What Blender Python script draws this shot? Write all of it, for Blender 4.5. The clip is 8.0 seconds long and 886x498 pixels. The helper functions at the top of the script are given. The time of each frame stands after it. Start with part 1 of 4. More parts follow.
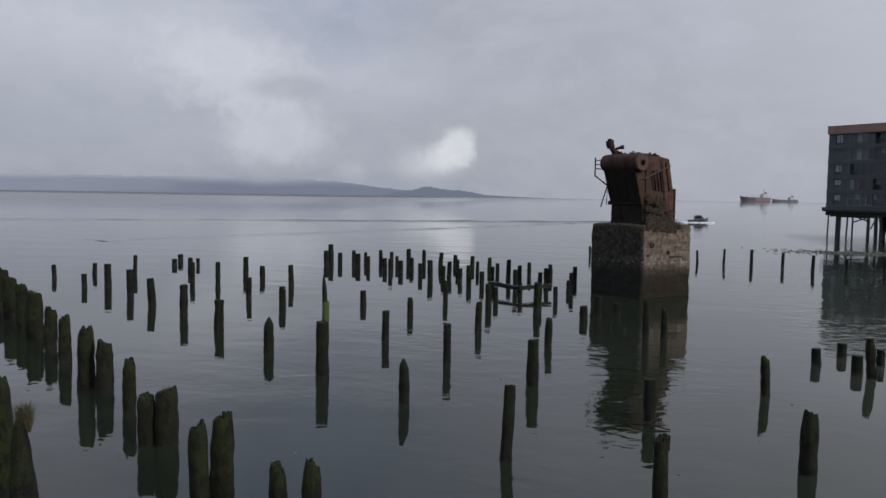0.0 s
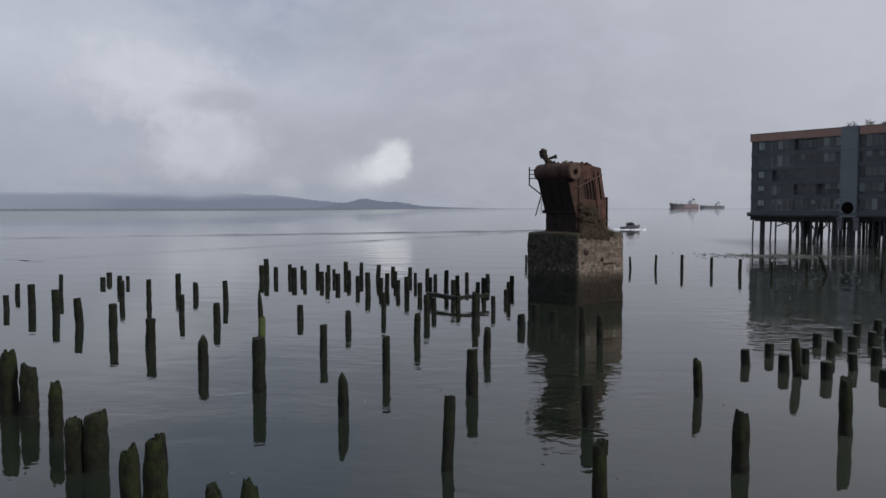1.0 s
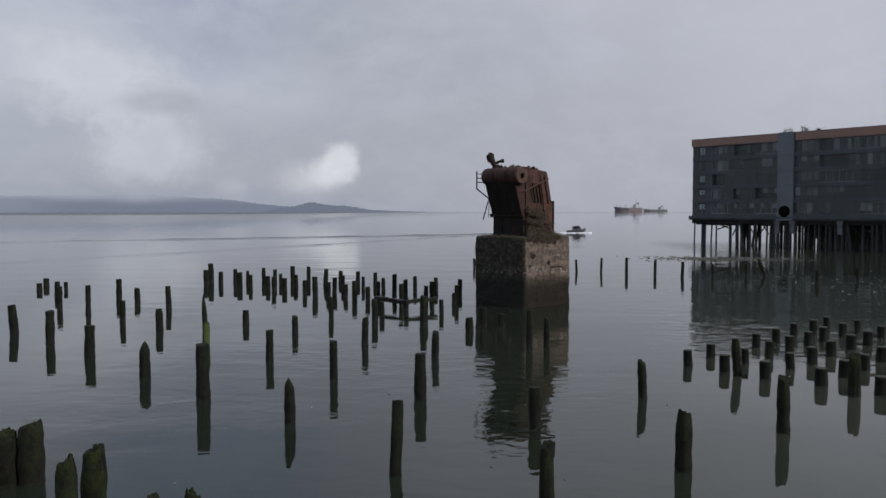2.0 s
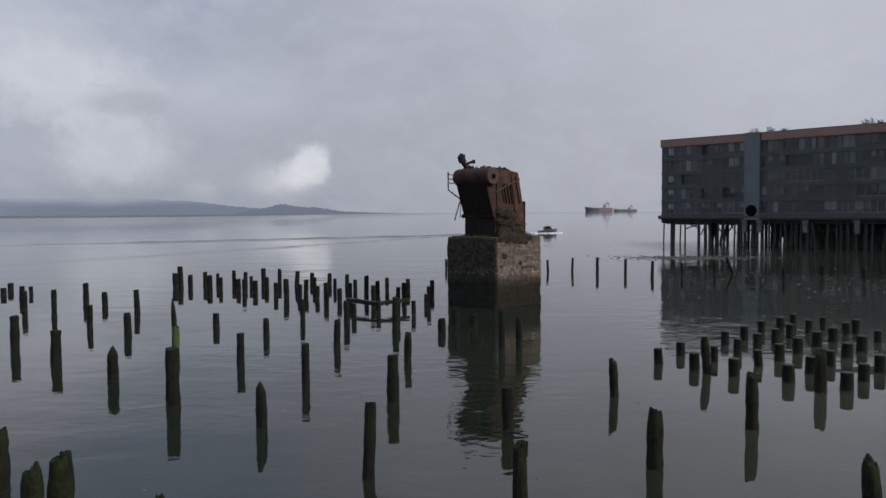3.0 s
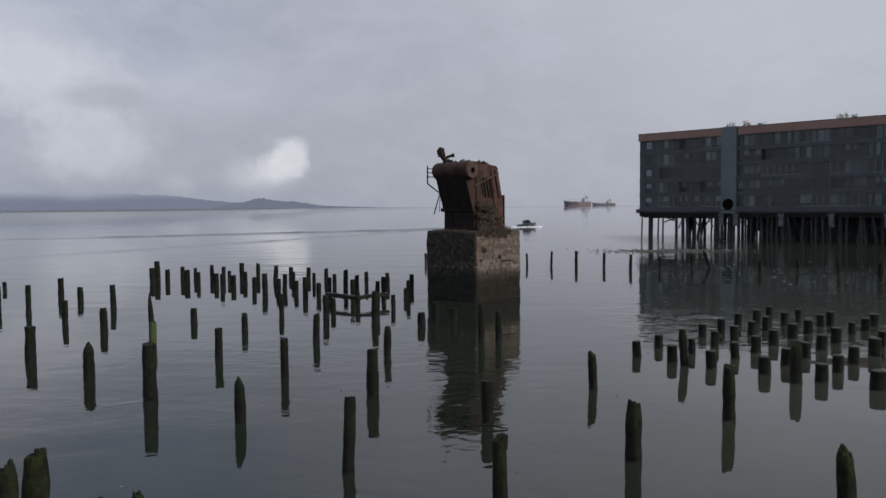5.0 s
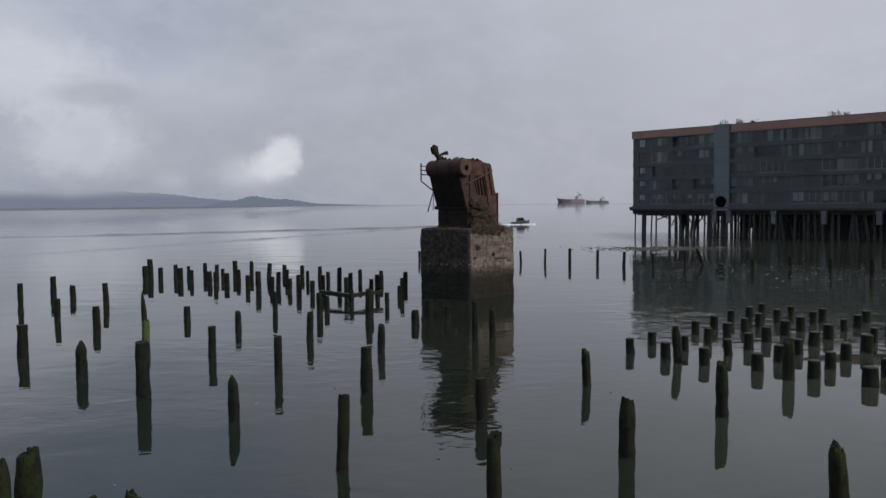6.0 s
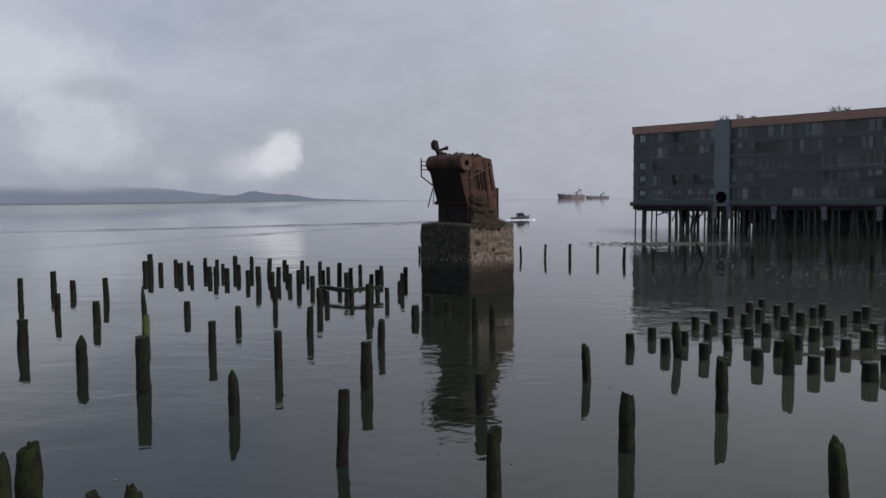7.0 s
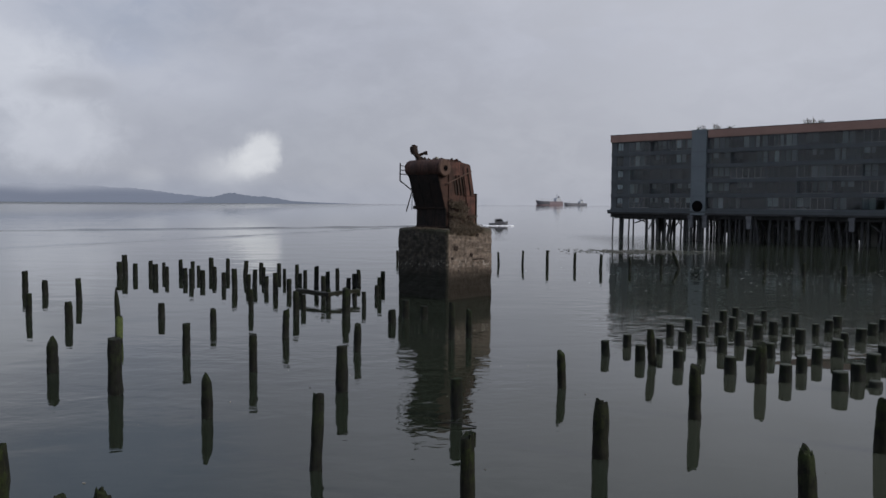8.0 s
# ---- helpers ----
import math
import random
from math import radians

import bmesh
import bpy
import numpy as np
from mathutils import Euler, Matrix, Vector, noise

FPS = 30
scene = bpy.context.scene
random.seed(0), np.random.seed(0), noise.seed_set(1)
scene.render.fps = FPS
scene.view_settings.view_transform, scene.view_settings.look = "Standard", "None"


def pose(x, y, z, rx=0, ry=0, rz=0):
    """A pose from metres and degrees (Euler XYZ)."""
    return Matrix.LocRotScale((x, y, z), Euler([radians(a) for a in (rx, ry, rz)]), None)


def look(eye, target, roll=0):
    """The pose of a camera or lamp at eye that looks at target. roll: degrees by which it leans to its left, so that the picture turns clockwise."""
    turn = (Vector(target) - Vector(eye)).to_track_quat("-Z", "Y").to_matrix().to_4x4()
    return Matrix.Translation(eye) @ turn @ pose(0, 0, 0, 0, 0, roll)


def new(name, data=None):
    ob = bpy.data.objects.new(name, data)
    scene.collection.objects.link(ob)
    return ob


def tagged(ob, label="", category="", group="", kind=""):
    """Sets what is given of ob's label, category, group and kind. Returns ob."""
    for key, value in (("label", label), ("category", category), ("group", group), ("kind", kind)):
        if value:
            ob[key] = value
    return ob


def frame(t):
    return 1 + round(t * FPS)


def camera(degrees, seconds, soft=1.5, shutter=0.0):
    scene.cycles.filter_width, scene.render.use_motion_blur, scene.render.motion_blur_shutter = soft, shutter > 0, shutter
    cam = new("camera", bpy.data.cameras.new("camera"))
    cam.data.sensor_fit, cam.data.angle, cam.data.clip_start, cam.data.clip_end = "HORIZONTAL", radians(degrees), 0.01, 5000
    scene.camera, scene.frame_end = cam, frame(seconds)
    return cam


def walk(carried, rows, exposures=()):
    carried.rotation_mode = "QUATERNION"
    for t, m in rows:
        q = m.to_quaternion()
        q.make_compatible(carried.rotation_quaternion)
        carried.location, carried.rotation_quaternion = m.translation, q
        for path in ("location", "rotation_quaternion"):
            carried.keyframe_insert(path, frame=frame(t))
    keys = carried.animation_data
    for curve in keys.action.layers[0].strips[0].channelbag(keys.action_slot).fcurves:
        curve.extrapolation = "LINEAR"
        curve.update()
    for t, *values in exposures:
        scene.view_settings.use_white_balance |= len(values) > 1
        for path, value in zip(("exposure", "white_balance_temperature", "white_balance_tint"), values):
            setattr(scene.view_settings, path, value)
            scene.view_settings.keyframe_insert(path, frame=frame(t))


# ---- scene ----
cam = camera(58.33, 8.0, soft=1.55)
walk(cam, [
    (0.0, pose(-0.063, -0.155, 7.018, 86.141, -0.895, 13.803)),
    (0.5, pose(-0.064, -0.133, 7.024, 86.698, -0.400, 11.895)),
    (1.0, pose(-0.046, -0.113, 7.018, 86.984, 0.084, 9.233)),
    (1.5, pose(-0.026, -0.088, 7.018, 87.149, 0.044, 7.171)),
    (3.0, pose(-0.025, -0.050, 7.016, 87.311, 0.421, 3.456)),
    (3.5, pose(-0.023, -0.045, 7.003, 87.295, 0.497, 3.072)),
    (4.0, pose(-0.020, -0.032, 7.003, 87.025, 0.756, 2.339)),
    (4.5, pose(-0.026, -0.019, 7.010, 86.894, 0.558, 2.216)),
    (6.0, pose(-0.026, -0.009, 7.004, 86.696, 0.534, 1.514)),
    (6.5, pose(-0.027, -0.010, 7.003, 86.460, 0.428, 1.713)),
    (7.0, pose(-0.028, 0.004, 6.996, 86.356, 0.475, 1.524)),
    (7.5, pose(-0.022, 0.020, 6.990, 85.853, -0.310, 0.595)),
    (8.0, pose(0.000, 0.000, 7.000, 86.706, -0.418, 0.000)),
], exposures=[(0.0, 0.0), (8.0, 0.0)])

# ---- sky and light ----
SUN_AZ, SUN_EL = 118.0, 27.0


class Nodes:
    """Short hand for a node tree."""

    def __init__(self, tree):
        self.tree = tree
        tree.nodes.clear()

    def add(self, kind):
        return self.tree.nodes.new(kind)

    def plug(self, socket, value):
        if hasattr(value, "is_output"):
            self.tree.links.new(value, socket)
        elif value is not None:
            socket.default_value = value

    def math(self, op, a, b=None, clamp=False):
        n = self.add("ShaderNodeMath")
        n.operation, n.use_clamp = op, clamp
        self.plug(n.inputs[0], a)
        self.plug(n.inputs[1], b)
        return n.outputs[0]

    def noise(self, vector, scale, detail=4.0, rough=0.55, distort=0.0):
        n = self.add("ShaderNodeTexNoise")
        self.plug(n.inputs["Vector"], vector)
        for key, value in (("Scale", scale), ("Detail", detail), ("Roughness", rough), ("Distortion", distort)):
            n.inputs[key].default_value = value
        return n.outputs["Fac"]

    def ramp(self, value, low, high, a=0.0, b=1.0):
        n = self.add("ShaderNodeMapRange")
        n.interpolation_type = "SMOOTHSTEP"
        self.plug(n.inputs[0], value)
        for i, v in enumerate((low, high, a, b)):
            n.inputs[i + 1].default_value = v
        return n.outputs[0]

    def mix(self, fac, a, b, blend="MIX"):
        n = self.add("ShaderNodeMix")
        n.data_type, n.blend_type = "RGBA", blend
        self.plug(n.inputs[0], fac)
        for sock, v in ((n.inputs[6], a), (n.inputs[7], b)):
            self.plug(sock, (*v, 1.0) if isinstance(v, tuple) and len(v) == 3 else v)
        return n.outputs[2]

    def stretch(self, vector, sx, sy, sz):
        n = self.add("ShaderNodeVectorMath")
        n.operation = "MULTIPLY"
        self.plug(n.inputs[0], vector)
        n.inputs[1].default_value = (sx, sy, sz)
        return n.outputs[0]


def make_sky():
    world = bpy.data.worlds.new("overcast_sky")
    scene.world = world
    world.use_nodes = True
    n = Nodes(world.node_tree)
    way = n.add("ShaderNodeTexCoord").outputs["Generated"]
    split = n.add("ShaderNodeSeparateXYZ")
    n.plug(split.inputs[0], way)
    x, y, z = split.outputs
    az = n.math("MULTIPLY", n.math("ARCTAN2", x, y), 57.2958)
    el = n.math("MULTIPLY", n.math("ARCSINE", z), 57.2958)
    big = n.noise(n.stretch(way, 1.0, 1.0, 2.2), 5.0, 5.0, 0.55, 0.3)
    fine = n.noise(n.stretch(way, 1.0, 1.0, 1.8), 17.0, 6.0, 0.6, 0.4)
    puff = n.noise(way, 42.0, 6.0, 0.6, 0.4)
    ragged = n.math("ADD", n.math("MULTIPLY", n.math("SUBTRACT", fine, 0.5), 1.5), n.math("MULTIPLY", n.math("SUBTRACT", big, 0.5), 0.8))

    def cloud(az0, el0, rx, ry, soft, wild, curl):
        dx = n.math("DIVIDE", n.math("SUBTRACT", az, az0), rx)
        dy = n.math("DIVIDE", n.math("SUBTRACT", el, el0), ry)
        r = n.math("SQRT", n.math("ADD", n.math("MULTIPLY", dx, dx), n.math("MULTIPLY", dy, dy)))
        r = n.math("ADD", r, n.math("MULTIPLY", ragged, wild))
        r = n.math("ADD", r, n.math("MULTIPLY", n.math("SUBTRACT", puff, 0.5), curl * 2.4))
        return n.ramp(r, 1.0 - soft, 1.0 + soft, 1.0, 0.0)

    nishita = n.add("ShaderNodeTexSky")
    nishita.sky_type, nishita.sun_disc = "NISHITA", False
    nishita.sun_elevation, nishita.sun_rotation = radians(SUN_EL), radians(SUN_AZ)
    high = n.ramp(el, 0.0, 60.0)
    deck = n.mix(n.ramp(big, 0.3, 0.75), SKY_DARK, SKY_LIGHT)
    deck = n.mix(n.ramp(el, 3.0, 13.0), SKY_MIST, deck)
    col = n.mix(n.math("SUBTRACT", 0.97, n.math("MULTIPLY", high, 0.1)), nishita.outputs[0], deck)
    for az0, el0, rx, ry, soft, wild, curl, amount, tone in HIGH_CLOUDS + LOW_CLOUDS:
        col = n.mix(n.math("MULTIPLY", cloud(az0, el0, rx, ry, soft, wild, curl), amount), col, tone)
    col = n.mix(n.ramp(fine, 0.3, 0.7, 0.0, 0.5), n.mix(1.0, col, (0.95, 0.95, 0.955), "MULTIPLY"), n.mix(1.0, col, (1.12, 1.115, 1.1), "MULTIPLY"))
    bright = n.add("ShaderNodeVectorMath")
    bright.operation = "SCALE"
    n.plug(bright.inputs[0], n.mix(n.ramp(el, 10.0, 40.0, 0.0, 1.0), col, n.mix(1.0, col, (0.96, 1.0, 1.08), "MULTIPLY")))
    n.plug(bright.inputs["Scale"], n.ramp(el, 13.0, 42.0, 1.0, 1.5))
    col = bright.outputs[0]
    bg = n.add("ShaderNodeBackground")
    n.plug(bg.inputs[0], col)
    bg.inputs[1].default_value = 0.1
    n.plug(n.add("ShaderNodeOutputWorld").inputs[0], bg.outputs[0])


SKY_DARK, SKY_LIGHT, SKY_MIST = (3.95, 4.15, 4.85), (4.85, 5.05, 5.85), (3.8, 4.0, 4.65)
WHITE_CLOUD = (6.7, 6.9, 7.3)
# azimuth, elevation, half width, half height, softness, raggedness, fine raggedness, amount, tone
HIGH_CLOUDS = [
    (-37.0, 11.5, 9.0, 3.5, 0.8, 0.8, 0.0, 0.6, (5.40, 5.80, 6.62)),
    (-38.0, 4.0, 9.0, 3.2, 0.8, 0.6, 0.0, 0.42, (3.38, 3.75, 4.61)),
    (-31.0, 7.5, 14.0, 4.5, 0.8, 0.6, 0.0, 0.22, (5.6, 5.9, 6.7)),
    (-22.3, 11.6, 5.0, 2.3, 0.8, 0.9, 0.2, 0.6, (3.65, 4.1, 5.1)),
    (-21.5, 9.6, 1.6, 0.8, 0.8, 0.6, 0.3, 0.55, (3.65, 4.1, 5.15)),
    (-18.5, 8.3, 5.0, 1.6, 0.8, 0.9, 0.1, 0.35, (5.4, 5.7, 6.6)),
    (-29.0, 8.9, 4.8, 2.2, 0.65, 1.3, 0.5, 0.6, (6.4, 6.7, 7.42)),
    (-25.6, 4.3, 3.2, 2.0, 0.6, 1.1, 0.6, 0.56, (6.2, 6.48, 7.2)),
]
LOW_CLOUDS = [
    (11.0, 5.0, 15.0, 5.0, 0.8, 0.5, 0.0, 0.5, (4.7, 4.85, 5.4)),
    (-24.8, 7.4, 2.1, 0.7, 0.65, 0.9, 0.4, 0.65, (3.9, 4.12, 4.75)),
    (-18.6, 3.4, 3.4, 2.4, 0.9, 0.7, 0.1, 0.45, (3.9, 4.1, 4.8)),
    (-20.3, 1.4, 0.9, 0.7, 0.8, 0.3, 0.3, 0.4, (5.3, 5.5, 6.0)),
    (-14.7, 2.1, 2.0, 1.1, 0.8, 0.2, 0.3, 0.6, (5.8, 6.0, 6.5)),
    (-13.9, 2.7, 1.4, 0.9, 0.5, 0.2, 0.6, 0.7, (6.4, 6.6, 7.0)),
    (-12.95, 3.45, 1.25, 1.3, 0.42, 0.2, 0.5, 0.85, WHITE_CLOUD),
    (-30.0, 0.5, 22.0, 1.1, 0.6, 0.4, 0.1, 0.55, (3.18, 3.50, 4.30)),
    (25.0, 9.0, 12.0, 4.5, 0.8, 0.7, 0.0, 0.5, (5.6, 5.8, 6.5)),
    # Two unseen patches higher up, added to brighten and tint the reflecting water
    (16.0, 20.0, 20.0, 7.0, 0.8, 0.7, 0.0, 0.5, (6.2, 6.3, 6.7)),
    (-23.0, 20.0, 8.0, 5.0, 0.8, 0.8, 0.0, 0.7, (3.0, 3.8, 5.2)),
]
make_sky()

sun = new("sun", bpy.data.lights.new("sun", "SUN"))
sun.data.energy, sun.data.angle, sun.data.color = 2.0, radians(12), (1.0, 0.94, 0.86)
sun.matrix_world = look((0, 0, 0), (-math.sin(radians(SUN_AZ)), -math.cos(radians(SUN_AZ)), -math.tan(radians(SUN_EL))))


# ---- materials ----
def material(name):
    m = bpy.data.materials.new(name)
    m.use_nodes = True
    n = Nodes(m.node_tree)
    n.at = n.add("ShaderNodeTexCoord").outputs["Object"]
    n.island = n.add("ShaderNodeObjectInfo").outputs["Random"]
    return m, n


def finish(n, color, rough=0.7, bump=None, strength=0.5, distance=0.02, metal=0.0, spec=0.5, emission=None):
    b = n.add("ShaderNodeBsdfPrincipled")
    n.plug(b.inputs["Base Color"], (*color, 1.0) if isinstance(color, tuple) else color)
    n.plug(b.inputs["Roughness"], rough)
    n.plug(b.inputs["Metallic"], metal)
    b.inputs["Specular IOR Level"].default_value = spec
    if bump is not None:
        k = n.add("ShaderNodeBump")
        k.inputs["Strength"].default_value, k.inputs["Distance"].default_value = strength, distance
        n.plug(k.inputs["Height"], bump)
        n.plug(b.inputs["Normal"], k.outputs[0])
    n.plug(n.add("ShaderNodeOutputMaterial").inputs[0], b.outputs[0])
    return b


def height_of(n, where=None):
    s = n.add("ShaderNodeSeparateXYZ")
    n.plug(s.inputs[0], where or n.at)
    return s.outputs[2]


def place_of(n):
    return n.add("ShaderNodeNewGeometry").outputs["Position"]


def make_water():
    m, n = material("river_water")
    at = place_of(n)
    side = n.add("ShaderNodeSeparateXYZ")
    n.plug(side.inputs[0], at)
    x, y = side.outputs[0], side.outputs[1]
    # light air over the open river, calm behind the pier, a cat's-paw across the sawn posts
    open_air = n.math("MULTIPLY", n.ramp(y, 33.0, 50.0, 0.0, 0.48), n.ramp(x, -5.0, 4.0, 1.0, 0.0))
    paw = n.math("MULTIPLY", n.ramp(x, 5.0, 10.0), n.math("MULTIPLY", n.ramp(y, 34.5, 39.5), n.ramp(y, 50.0, 68.0, 1.0, 0.5)))
    breeze = n.math("MAXIMUM", n.math("MAXIMUM", n.math("MINIMUM", n.ramp(x, -2.0, 9.0, 0.75, 0.08), n.ramp(x, -22.0, -8.0, 0.36, 0.8)), open_air), n.math("MULTIPLY", paw, 1.3))
    swell = n.noise(n.stretch(at, 0.5, 1.0, 1.0), 0.16, 2.0, 0.5, 0.3)
    ripple = n.noise(n.stretch(at, 0.8, 1.25, 1.0), 1.2, 3.0, 0.5, 0.4)
    patch = n.ramp(n.noise(n.stretch(at, 0.5, 1.0, 1.0), 0.05, 2.0), 0.36, 0.64, 0.1, 1.0)
    patch = n.math("MAXIMUM", patch, paw)
    roll = n.noise(n.stretch(at, 0.75, 1.0, 1.0), 0.55, 2.0, 0.5, 0.6)
    swell = n.math("MULTIPLY", swell, n.ramp(x, 0.0, 10.0, 2.0, 1.1))
    swell = n.math("ADD", swell, n.math("MULTIPLY", roll, n.math("MULTIPLY", n.math("ADD", n.math("MULTIPLY", patch, 0.9), 0.5), breeze)))
    wave = n.math("ADD", swell, n.math("MULTIPLY", n.math("MULTIPLY", ripple, n.math("MULTIPLY", patch, breeze)), n.ramp(y, 34.0, 60.0, 1.15, 0.5)))
    wave = n.math("MULTIPLY", wave, n.ramp(y, 90.0, 400.0, 1.0, 0.45))
    # Silt; its fade far out also puts the building's shade into the colour
    plume = n.math("MULTIPLY", n.ramp(x, 2.0, 12.0), n.ramp(y, 40.0, 105.0, 1.0, 0.12))
    clear = n.mix(n.noise(at, 0.05, 3.0), (0.012, 0.0155, 0.0105), (0.02, 0.0245, 0.016))
    silt = n.mix(plume, clear, n.mix(n.noise(at, 0.09, 3.0), (0.03, 0.0335, 0.024), (0.04, 0.044, 0.031)))
    blur = n.math("MULTIPLY", n.ramp(y, 70.0, 128.0, 0.05, 0.17), n.math("MULTIPLY", n.ramp(x, 22.0, 34.0, 0.12, 1.0), n.ramp(y, 160.0, 200.0, 1.0, 0.15)))
    blur = n.math("MAXIMUM", blur, n.math("MULTIPLY", n.ramp(y, 190.0, 500.0), n.ramp(x, -400.0, -10.0, 0.16, 0.0)))
    blur = n.math("MAXIMUM", blur, n.math("MULTIPLY", n.ramp(y, 500.0, 2000.0, 0.0, 0.36), n.ramp(x, -900.0, -100.0, 1.0, 0.1)))
    b = finish(n, silt, blur, wave, 1.0, 0.03)
    b.inputs["IOR"].default_value = 1.33
    return m


def make_pile_wood(name, dark, brown, moss, low, high):
    m, n = material(name)
    grain = n.noise(n.stretch(n.at, 9.0, 9.0, 0.8), 4.0, 5.0, 0.65)
    blot = n.noise(n.at, 2.6, 4.0, 0.6)
    wood = n.mix(n.ramp(grain, 0.35, 0.7), dark, brown)
    up = n.ramp(n.math("ADD", height_of(n), n.math("MULTIPLY", n.math("SUBTRACT", blot, 0.5), 1.6)), 0.0, 1.7, low, high)
    col = n.mix(n.math("MULTIPLY", up, n.ramp(blot, 0.35, 0.62), clamp=True), wood, moss)
    col = n.mix(n.math("MULTIPLY", n.island, 0.35), col, (0.014, 0.013, 0.012))
    speck = n.noise(n.at, 22.0, 4.0, 0.7)
    col = n.mix(n.math("MULTIPLY", up, n.ramp(speck, 0.56, 0.7, 0.0, 0.7)), col, tuple(v * 2.6 for v in moss))
    col = n.mix(n.ramp(speck, 0.44, 0.3, 0.0, 0.6), col, (0.004, 0.004, 0.003))
    col = n.mix(n.ramp(n.noise(n.stretch(n.at, 1.6, 1.6, 1.0), 3.2, 4.0, 0.7), 0.5, 0.62, 0.0, 0.75), col, (0.005, 0.005, 0.004))
    wet = n.ramp(height_of(n), 0.05, 0.5, 0.5, 0.92)
    finish(n, col, wet, n.math("ADD", grain, blot), 0.9, 0.03, 0.0, 0.2)
    return m


def make_concrete():
    m, n = material("weathered_concrete")
    big, small = n.noise(n.at, 0.7, 5.0, 0.6), n.noise(n.at, 9.0, 6.0, 0.65)
    streak = n.noise(n.stretch(n.at, 3.0, 3.0, 0.35), 2.0, 4.0, 0.6)
    z = height_of(n)
    lift = n.noise(n.stretch(n.at, 0.2, 0.2, 1.7), 1.0, 2.0, 0.4)
    mid = n.noise(n.at, 2.4, 5.0, 0.65)
    course = n.noise(n.stretch(n.at, 0.5, 0.5, 5.5), 1.0, 3.0, 0.55)
    col = n.mix(n.ramp(mid, 0.32, 0.66), (0.06, 0.047, 0.037), (0.2, 0.157, 0.126))
    col = n.mix(n.ramp(big, 0.48, 0.72, 0.0, 0.5), col, (0.07, 0.056, 0.045))
    col = n.mix(n.ramp(streak, 0.54, 0.74, 0.0, 0.45), col, (0.04, 0.033, 0.027))
    col = n.mix(n.ramp(small, 0.55, 0.72, 0.0, 0.6), col, (0.06, 0.051, 0.041))
    col = n.mix(n.ramp(course, 0.55, 0.64, 0.0, 0.5), col, (0.055, 0.046, 0.038))
    col = n.mix(n.ramp(course, 0.42, 0.34, 0.0, 0.35), col, (0.3, 0.265, 0.23))
    edge = n.math("ADD", z, n.math("MULTIPLY", n.math("SUBTRACT", big, 0.5), 1.1))
    weed = n.ramp(edge, 1.3, 2.75, 1.0, 0.0)
    col = n.mix(n.math("MULTIPLY", weed, 0.97), col, (0.0155, 0.012, 0.0078))
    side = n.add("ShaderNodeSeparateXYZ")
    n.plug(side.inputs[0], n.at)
    # Seaward face: green algae, with the face's shade also painted into the colour
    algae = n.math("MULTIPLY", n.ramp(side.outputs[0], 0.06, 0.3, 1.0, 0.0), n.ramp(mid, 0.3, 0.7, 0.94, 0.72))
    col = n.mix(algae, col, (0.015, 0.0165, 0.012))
    shells = n.math("MULTIPLY", n.ramp(n.math("ABSOLUTE", n.math("SUBTRACT", edge, 2.5)), 0.05, 0.45, 1.0, 0.0), n.ramp(n.noise(n.at, 4.2, 3.0, 0.6), 0.56, 0.64))
    col = n.mix(n.math("MULTIPLY", shells, n.ramp(side.outputs[0], 0.06, 0.3, 0.3, 0.85)), col, (0.42, 0.39, 0.35))
    top = n.ramp(n.math("ADD", z, n.math("MULTIPLY", n.math("SUBTRACT", big, 0.5), 1.2)), 4.75, 5.05)
    col = n.mix(n.math("MULTIPLY", top, 0.7), col, (0.035, 0.036, 0.02))
    finish(n, col, 0.88, n.math("ADD", n.math("ADD", small, mid), n.math("ADD", lift, course)), 1.0, 0.05, 0.0, 0.25)
    return m


def make_rust(name, deep, bright, grime):
    m, n = material(name)
    big, small = n.noise(n.at, 1.1, 5.0, 0.62), n.noise(n.at, 14.0, 6.0, 0.7)
    run = n.noise(n.stretch(n.at, 5.0, 5.0, 0.4), 1.6, 5.0, 0.6)
    col = n.mix(n.ramp(big, 0.3, 0.7), deep, bright)
    col = n.mix(n.ramp(run, 0.46, 0.66, 0.0, 0.8), col, grime)
    col = n.mix(n.ramp(n.noise(n.at, 4.5, 4.0, 0.65), 0.52, 0.68, 0.0, 0.55), col, grime)
    col = n.mix(n.ramp(small, 0.55, 0.72, 0.0, 0.45), col, (0.035, 0.02, 0.016))
    finish(n, col, n.ramp(small, 0.3, 0.7, 0.72, 0.95), n.math("ADD", small, big), 0.8, 0.03, 0.1, 0.25)
    return m


def make_paint(name, a, b, rough=0.6, scale=1.5, metal=0.0):
    m, n = material(name)
    big, small = n.noise(n.at, scale, 4.0, 0.6), n.noise(n.at, scale * 12, 4.0, 0.6)
    col = n.mix(n.ramp(big, 0.3, 0.7), a, b)
    col = n.mix(n.ramp(small, 0.5, 0.8, 0.0, 0.3), col, tuple(v * 0.6 for v in a))
    finish(n, col, rough, small, 0.3, 0.01, metal)
    return m


def make_rubble():
    m, n = material("broken_firebrick")
    lot = n.add("ShaderNodeNewGeometry").outputs["Random Per Island"]
    col = n.mix(lot, (0.035, 0.023, 0.018), (0.095, 0.064, 0.047))
    grit = n.noise(n.at, 16.0, 5.0, 0.65)
    finish(n, n.mix(n.ramp(grit, 0.5, 0.7, 0.0, 0.7), col, (0.03, 0.027, 0.02)), 0.95, grit, 0.7, 0.02, 0.0, 0.2)
    return m


